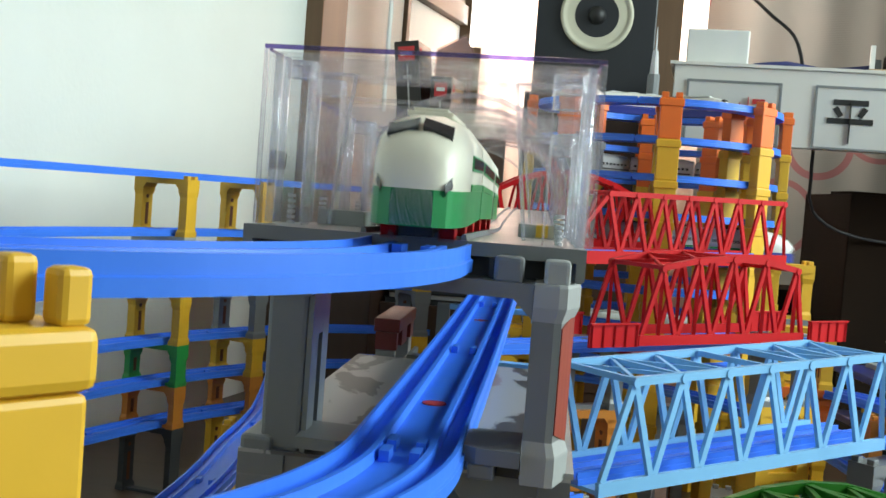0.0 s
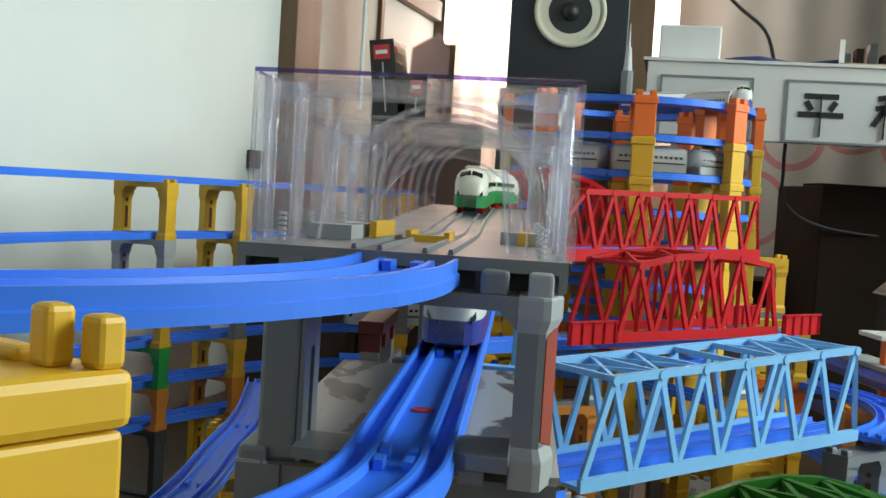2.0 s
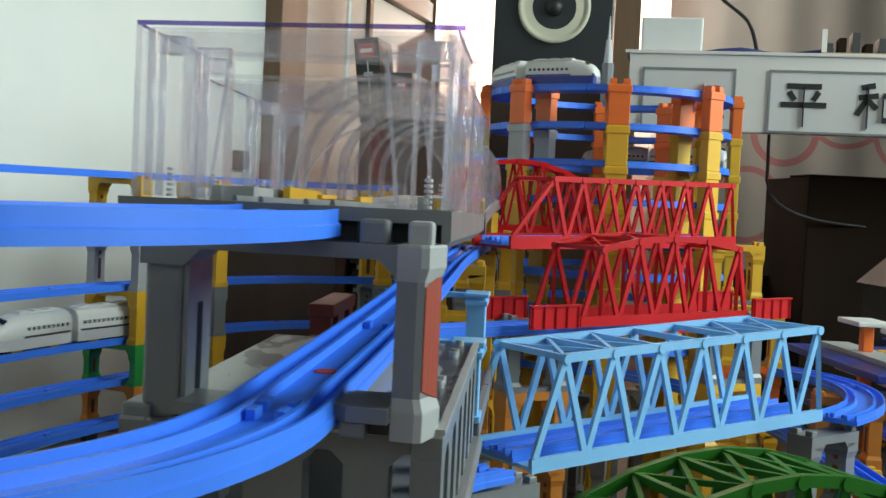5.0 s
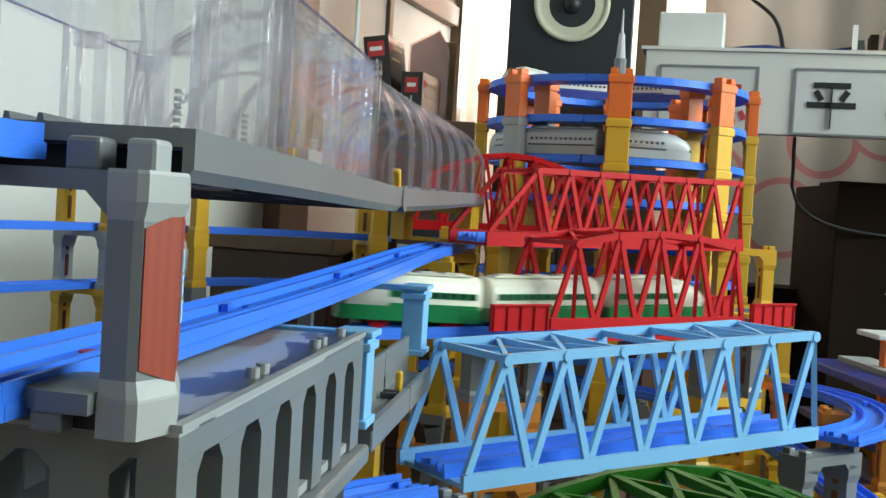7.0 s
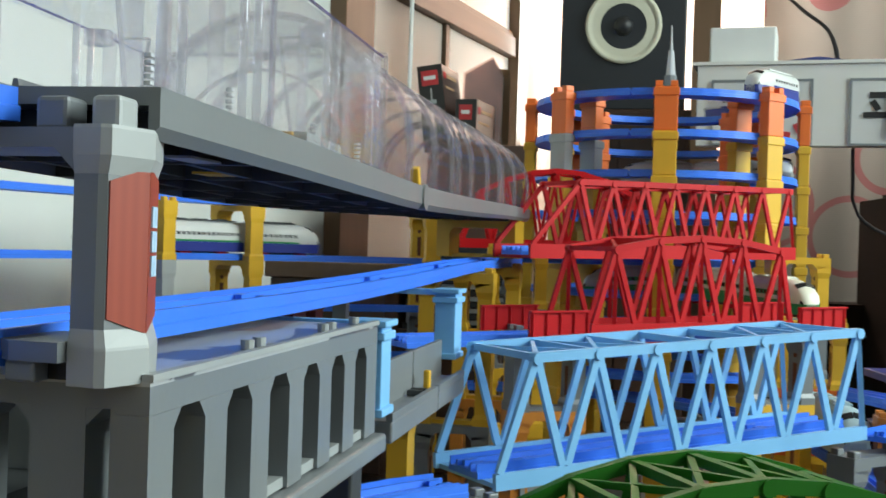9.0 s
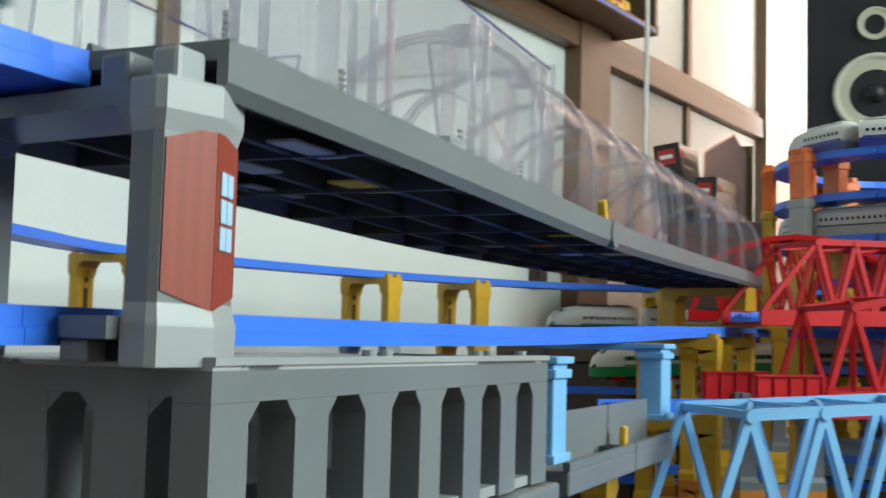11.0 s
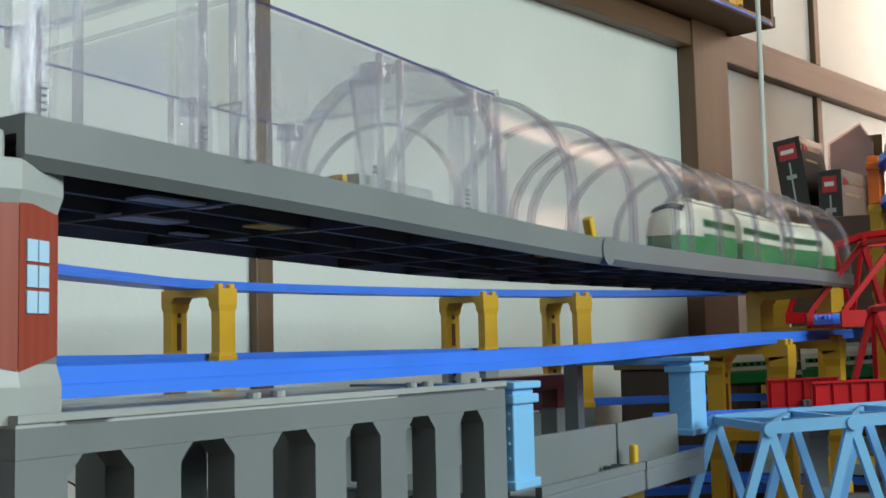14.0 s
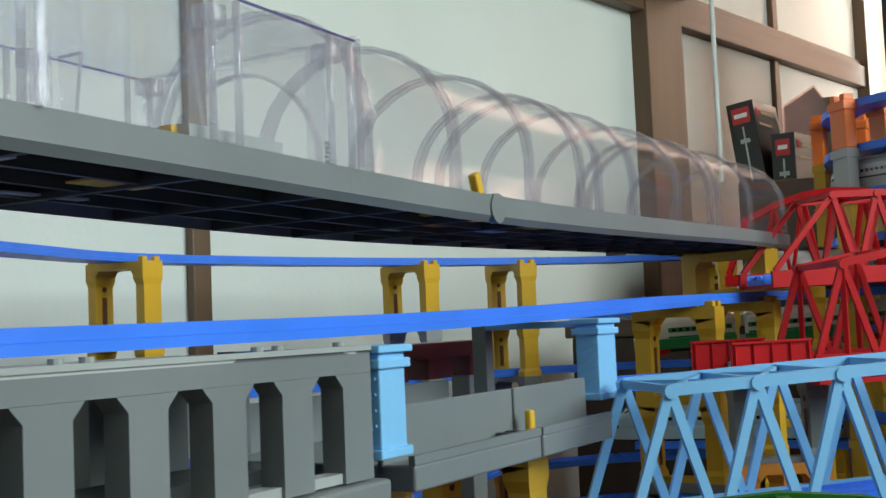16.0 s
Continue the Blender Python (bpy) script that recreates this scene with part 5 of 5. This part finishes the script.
    for x in (-L * 0.30, L * 0.22):
        for s in (-1, 1):
            part("wheel", rod(bmesh.new(), (x, s * 0.010, 0.0125), (x, s * 0.0175, 0.0125), 0.0125, 14), wheel or M_RED, t)
    part("underframe", boxed(-L * 0.42, L * 0.34, -0.008, 0.008, 0.004, 0.0094), M_BLACK, t)
    return t


class Line:
    """A way through points, to set cars on it by the length from its start."""
    def __init__(self, points, step=0.03):
        self.p = smooth_path(points, step)
        self.s = [0.0]
        for a, b in zip(self.p, self.p[1:]):
            self.s.append(self.s[-1] + (b - a).length)

    def at(self, s):
        s = min(max(s, 0.0), self.s[-1])
        i = int(min(max(np.searchsorted(self.s, s) - 1, 0), len(self.p) - 2))
        k = (s - self.s[i]) / max(self.s[i + 1] - self.s[i], 1e-9)
        return self.p[i].lerp(self.p[i + 1], k)

    def car(self, s, flip=False):
        a, b = self.at(s - 0.045), self.at(s + 0.045)
        d = (b - a).normalized() * (-1 if flip else 1)
        m = Matrix.Translation((a + b) / 2 * K)
        side = Vector((-d.y, d.x, 0)).normalized()
        up = d.cross(side)
        return m @ Matrix((d, side, up)).transposed().to_4x4()

    def nearest(self, x, y, z):
        q = Vector((x, y, z))
        return self.s[min(range(len(self.p)), key=lambda i: (self.p[i] - q).length)]


MOVES = []


def set_train(line, cars, times, gap=0.176):
    """cars: (thing, flip) from the head; times: (seconds, length run by the head)."""
    ts = [t for t, _ in times]
    ss = [s for _, s in times]
    for i, (car, flip) in enumerate(cars):
        rows = []
        for k in range(0, 65):
            t = k * 0.25
            rows.append((t, line.car(float(np.interp(t, ts, ss)) - gap * i, flip)))
        MOVES.append((car, rows))


def make_train(n, body, lower, stripe, roof, label, group, wheel=None, windows=True):
    cars = [(train_car(Matrix(), body, lower, stripe, roof, nose=1, label="streamlined end car of " + label, group=group, wheel=wheel, windows=windows), False)]
    for _ in range(n - 2):
        cars.append((train_car(Matrix(), body, lower, stripe, roof, length=0.155, label="middle car of " + label, group=group, wheel=wheel, windows=windows), False))
    cars.append((train_car(Matrix(), body, lower, stripe, roof, nose=1, label="streamlined tail car of " + label, group=group, wheel=wheel, windows=windows), True))
    return cars


# green and cream train: one round of the upper loop and back to the deck
dz = 0.005
LA = Line([(x, y, 0.451) for x, y in WEST[::-1]]
          + [(x, y, z + dz) for x, y, z in arc(CX, CY + 0.008, R, -180, 0, 0.434, 0.4265, 18)]
          + [(-0.044, 0.56, 0.4330), (-0.0455, 0.73, 0.4305), (-0.048, 0.87, 0.429), (-0.052, 1.03, 0.4305), (-0.055, 1.20, 0.4335), (-0.057, 1.40, 0.4375), (-0.05, 1.62, 0.440), (0.01, 1.80, 0.439), (0.10, 1.915, 0.438),
             (0.22, 1.945, 0.436), (0.34, 1.965, 0.43), (0.45, 2.05, 0.41), (0.46, 2.2, 0.38), (0.28, 2.34, 0.36), (0.0, 2.33, 0.35), (-0.14, 2.15, 0.335), (-0.22, 1.85, 0.32), (-0.23, 1.55, 0.31), (-0.18, 1.35, 0.298), (-0.06, 1.225, 0.293),
             (0.03, 1.268, 0.292), (0.099, 1.321, 0.293), (0.21, 1.405, 0.296), (0.320, 1.489, 0.299), (0.39, 1.55, 0.300), (0.41, 1.65, 0.300), (0.36, 1.80, 0.300), (0.24, 1.95, 0.31), (0.0, 1.99, 0.30), (-0.25, 1.90, 0.29)])
green_train = make_train(3, M_CREAM, M_TGREEN, M_TGREEN, M_CREAM, "a cream and green toy express train", "green train", windows="band")
a_port = LA.nearest(-0.042, 0.412, 0.4375)
a_r2 = LA.nearest(-0.05, 1.292, 0.293)
tail = 2 * 0.159 + 0.072
for car, _ in green_train:
    car.scale = (0.9, 0.9, 0.9)
set_train(LA, green_train, [(t, a_port + s + tail) for t, s in ((0, -0.015), (0.5, 0.21), (1.0, 0.48), (1.5, 0.72), (2.0, 0.88), (2.4, 1.09), (2.7, 1.24), (3.0, 1.36), (3.3, 1.54), (3.6, 1.66), (4.0, 1.95), (4.7, 2.3))] + [
                            (7.0, a_r2 + tail), (8.0, a_r2 + 0.385 + tail), (8.2, a_r2 + 0.46 + tail), (10.0, LA.s[-1] - 0.05)], 0.159)
# the same kind of train follows on the deck later in the film
green_two = make_train(3, M_CREAM, M_TGREEN, M_TGREEN, M_CREAM, "a second cream and green toy express train", "second green train", windows="band")
set_train(LA, green_two, [(0, a_port - 1.0), (8.7, a_port - 1.0), (9.4, a_port - 0.78), (10.3, a_port - 0.40), (11.3, a_port + 0.04), (11.6, a_port + 0.18), (12.0, a_port + 0.37), (12.5, a_port + 0.57), (13.0, a_port + 0.79), (13.6, a_port + 1.05), (14.0, a_port + 1.23), (14.5, a_port + 1.6), (15.0, a_port + 2.05), (16.0, a_port + 2.6)])

# blue and white train: down the middle line, round the curve and up along the wall
BACK = [(0.72, 2.05, 0.372), (0.50, 2.03, 0.372), (0.30, 1.98, 0.371), (0.10, 1.95, 0.370), (-0.035, 1.87, 0.369), (-0.05, 1.72, 0.367)]
LB = Line(BACK + [(x, y, z + dz) for x, y, z in ((-0.034, 1.40, 0.3575), (-0.036, 1.10, 0.350), (-0.036, 0.85, 0.3455), (-0.036, 0.60, 0.3435))]
          + [(x, y, z + dz) for x, y, z in arc(CX + 0.005, CY - 0.005, R, 0, -180, 0.3425, 0.350, 18)]
          + [(x + 0.003, y, 0.355) for x, y in WEST] + [(0.0, 2.36, 0.35), (0.3, 2.38, 0.35), (0.62, 2.33, 0.355), (0.80, 2.2, 0.365)] + BACK + [(-0.034, 1.40, 0.3625), (-0.036, 1.10, 0.355)])
blue_train = make_train(3, M_WHITE, M_TBLUE, M_TGREEN, M_DGREY, "a white and dark blue toy express train", "blue train")
b_gate = LB.nearest(-0.037, 0.42, 0.3475)
b_wall = LB.nearest(-0.60, 1.58, 0.355)
b_far = LB.nearest(-0.44, 2.12, 0.355) + 0.43
b_end = LB.s[-1] - 0.86
set_train(LB, blue_train, [(0, b_gate - 1.52), (1.0, b_gate - 0.93), (1.6, b_gate - 0.55), (2.0, b_gate - 0.36), (2.4, b_gate - 0.16), (3.0, b_gate + 0.06), (3.5, b_gate + 0.26), (4.0, b_gate + 0.43), (4.5, b_gate + 0.635), (8.0, b_wall + 0.19), (10.4, b_far), (11.0, b_far + 0.05), (11.6, b_far + 0.36), (14.0, b_end - 0.85), (15.5, b_end - 0.20), (16.0, b_end + 0.085)])
LF = Line([(0.45, 2.42, 0.173), (0.0, 2.38, 0.173)] + [(x + 0.002, y, 0.173) for x, y in WEST[::-1]] + [(-0.50, 0.62, 0.165), (-0.49, 0.60, 0.165)])
white_train = make_train(3, M_WHITE, M_SILVER, M_DGREY, M_WHITE, "a white toy express train by the wall", "white train", M_YELLOW)
f_pier = LF.nearest(-0.585, 1.83, 0.173)
set_train(LF, white_train, [(0, f_pier - 0.85), (3.0, f_pier - 0.45), (4.0, f_pier - 0.14), (4.5, f_pier + 0.02), (4.7, f_pier + 0.10), (7.0, f_pier + 0.95), (16.0, f_pier + 1.3)])

# trains on the spiral
def ring_line(z):
    return Line([p for _ in range(6) for p in arc(TX, TY, TR, 270, -82, z + dz, z + dz, 8)], 0.03)


deg = TR * math.pi / 180
LT, LS = ring_line(RINGS[0]), ring_line(RINGS[2])
tower_train = make_train(3, M_WHITE, M_TBLUE, M_TBLUE, M_WHITE, "a white and dark blue toy train", "tower train", M_BLACK)
grey_train = make_train(3, M_SILVER, M_LGREY, M_DGREY, M_SILVER, "a silver toy train", "silver train", M_BLACK)
for car, _ in tower_train + grey_train:
    car.scale = (0.8, 0.8, 0.8)
# lengths along the rings are counted as degrees turned clockwise from the front
set_train(LT, tower_train, [(t, (360 + a) * deg) for t, a in ((0, -150), (2.4, -70), (3.0, -15), (3.5, 20), (4.7, 95), (8.0, 250), (10.5, 380), (11.0, 405), (16.0, 640))], 0.141)
set_train(LS, grey_train, [(t, (360 + a) * deg) for t, a in ((0, -130), (0.5, -92), (1.0, -40), (1.5, 2), (2.0, 36), (2.4, 70), (4.7, 245), (7.0, 425), (8.2, 540), (10.5, 760), (11.0, 785), (16.0, 1150))], 0.141)

# pale train waiting beside the green bridge
LW = Line([(x, y, z + dz) for x, y, z in LOWEST])
pale_train = make_train(2, M_PALE, M_PALE, M_PALEBLUE, M_PALE, "a pale blue-white toy train near the floor", "pale train", M_BLACK)
w_end = LW.nearest(0.45, 1.2, 0.147) + 0.256
set_train(LW, pale_train, [(0, 0.27), (6.5, 0.27), (7.0, w_end - 0.46), (8.2, w_end), (10.0, w_end + 0.6), (16, LW.s[-1] - 0.05)])


def motions():
    for car, rows in MOVES:
        walk(car, rows)


motions()
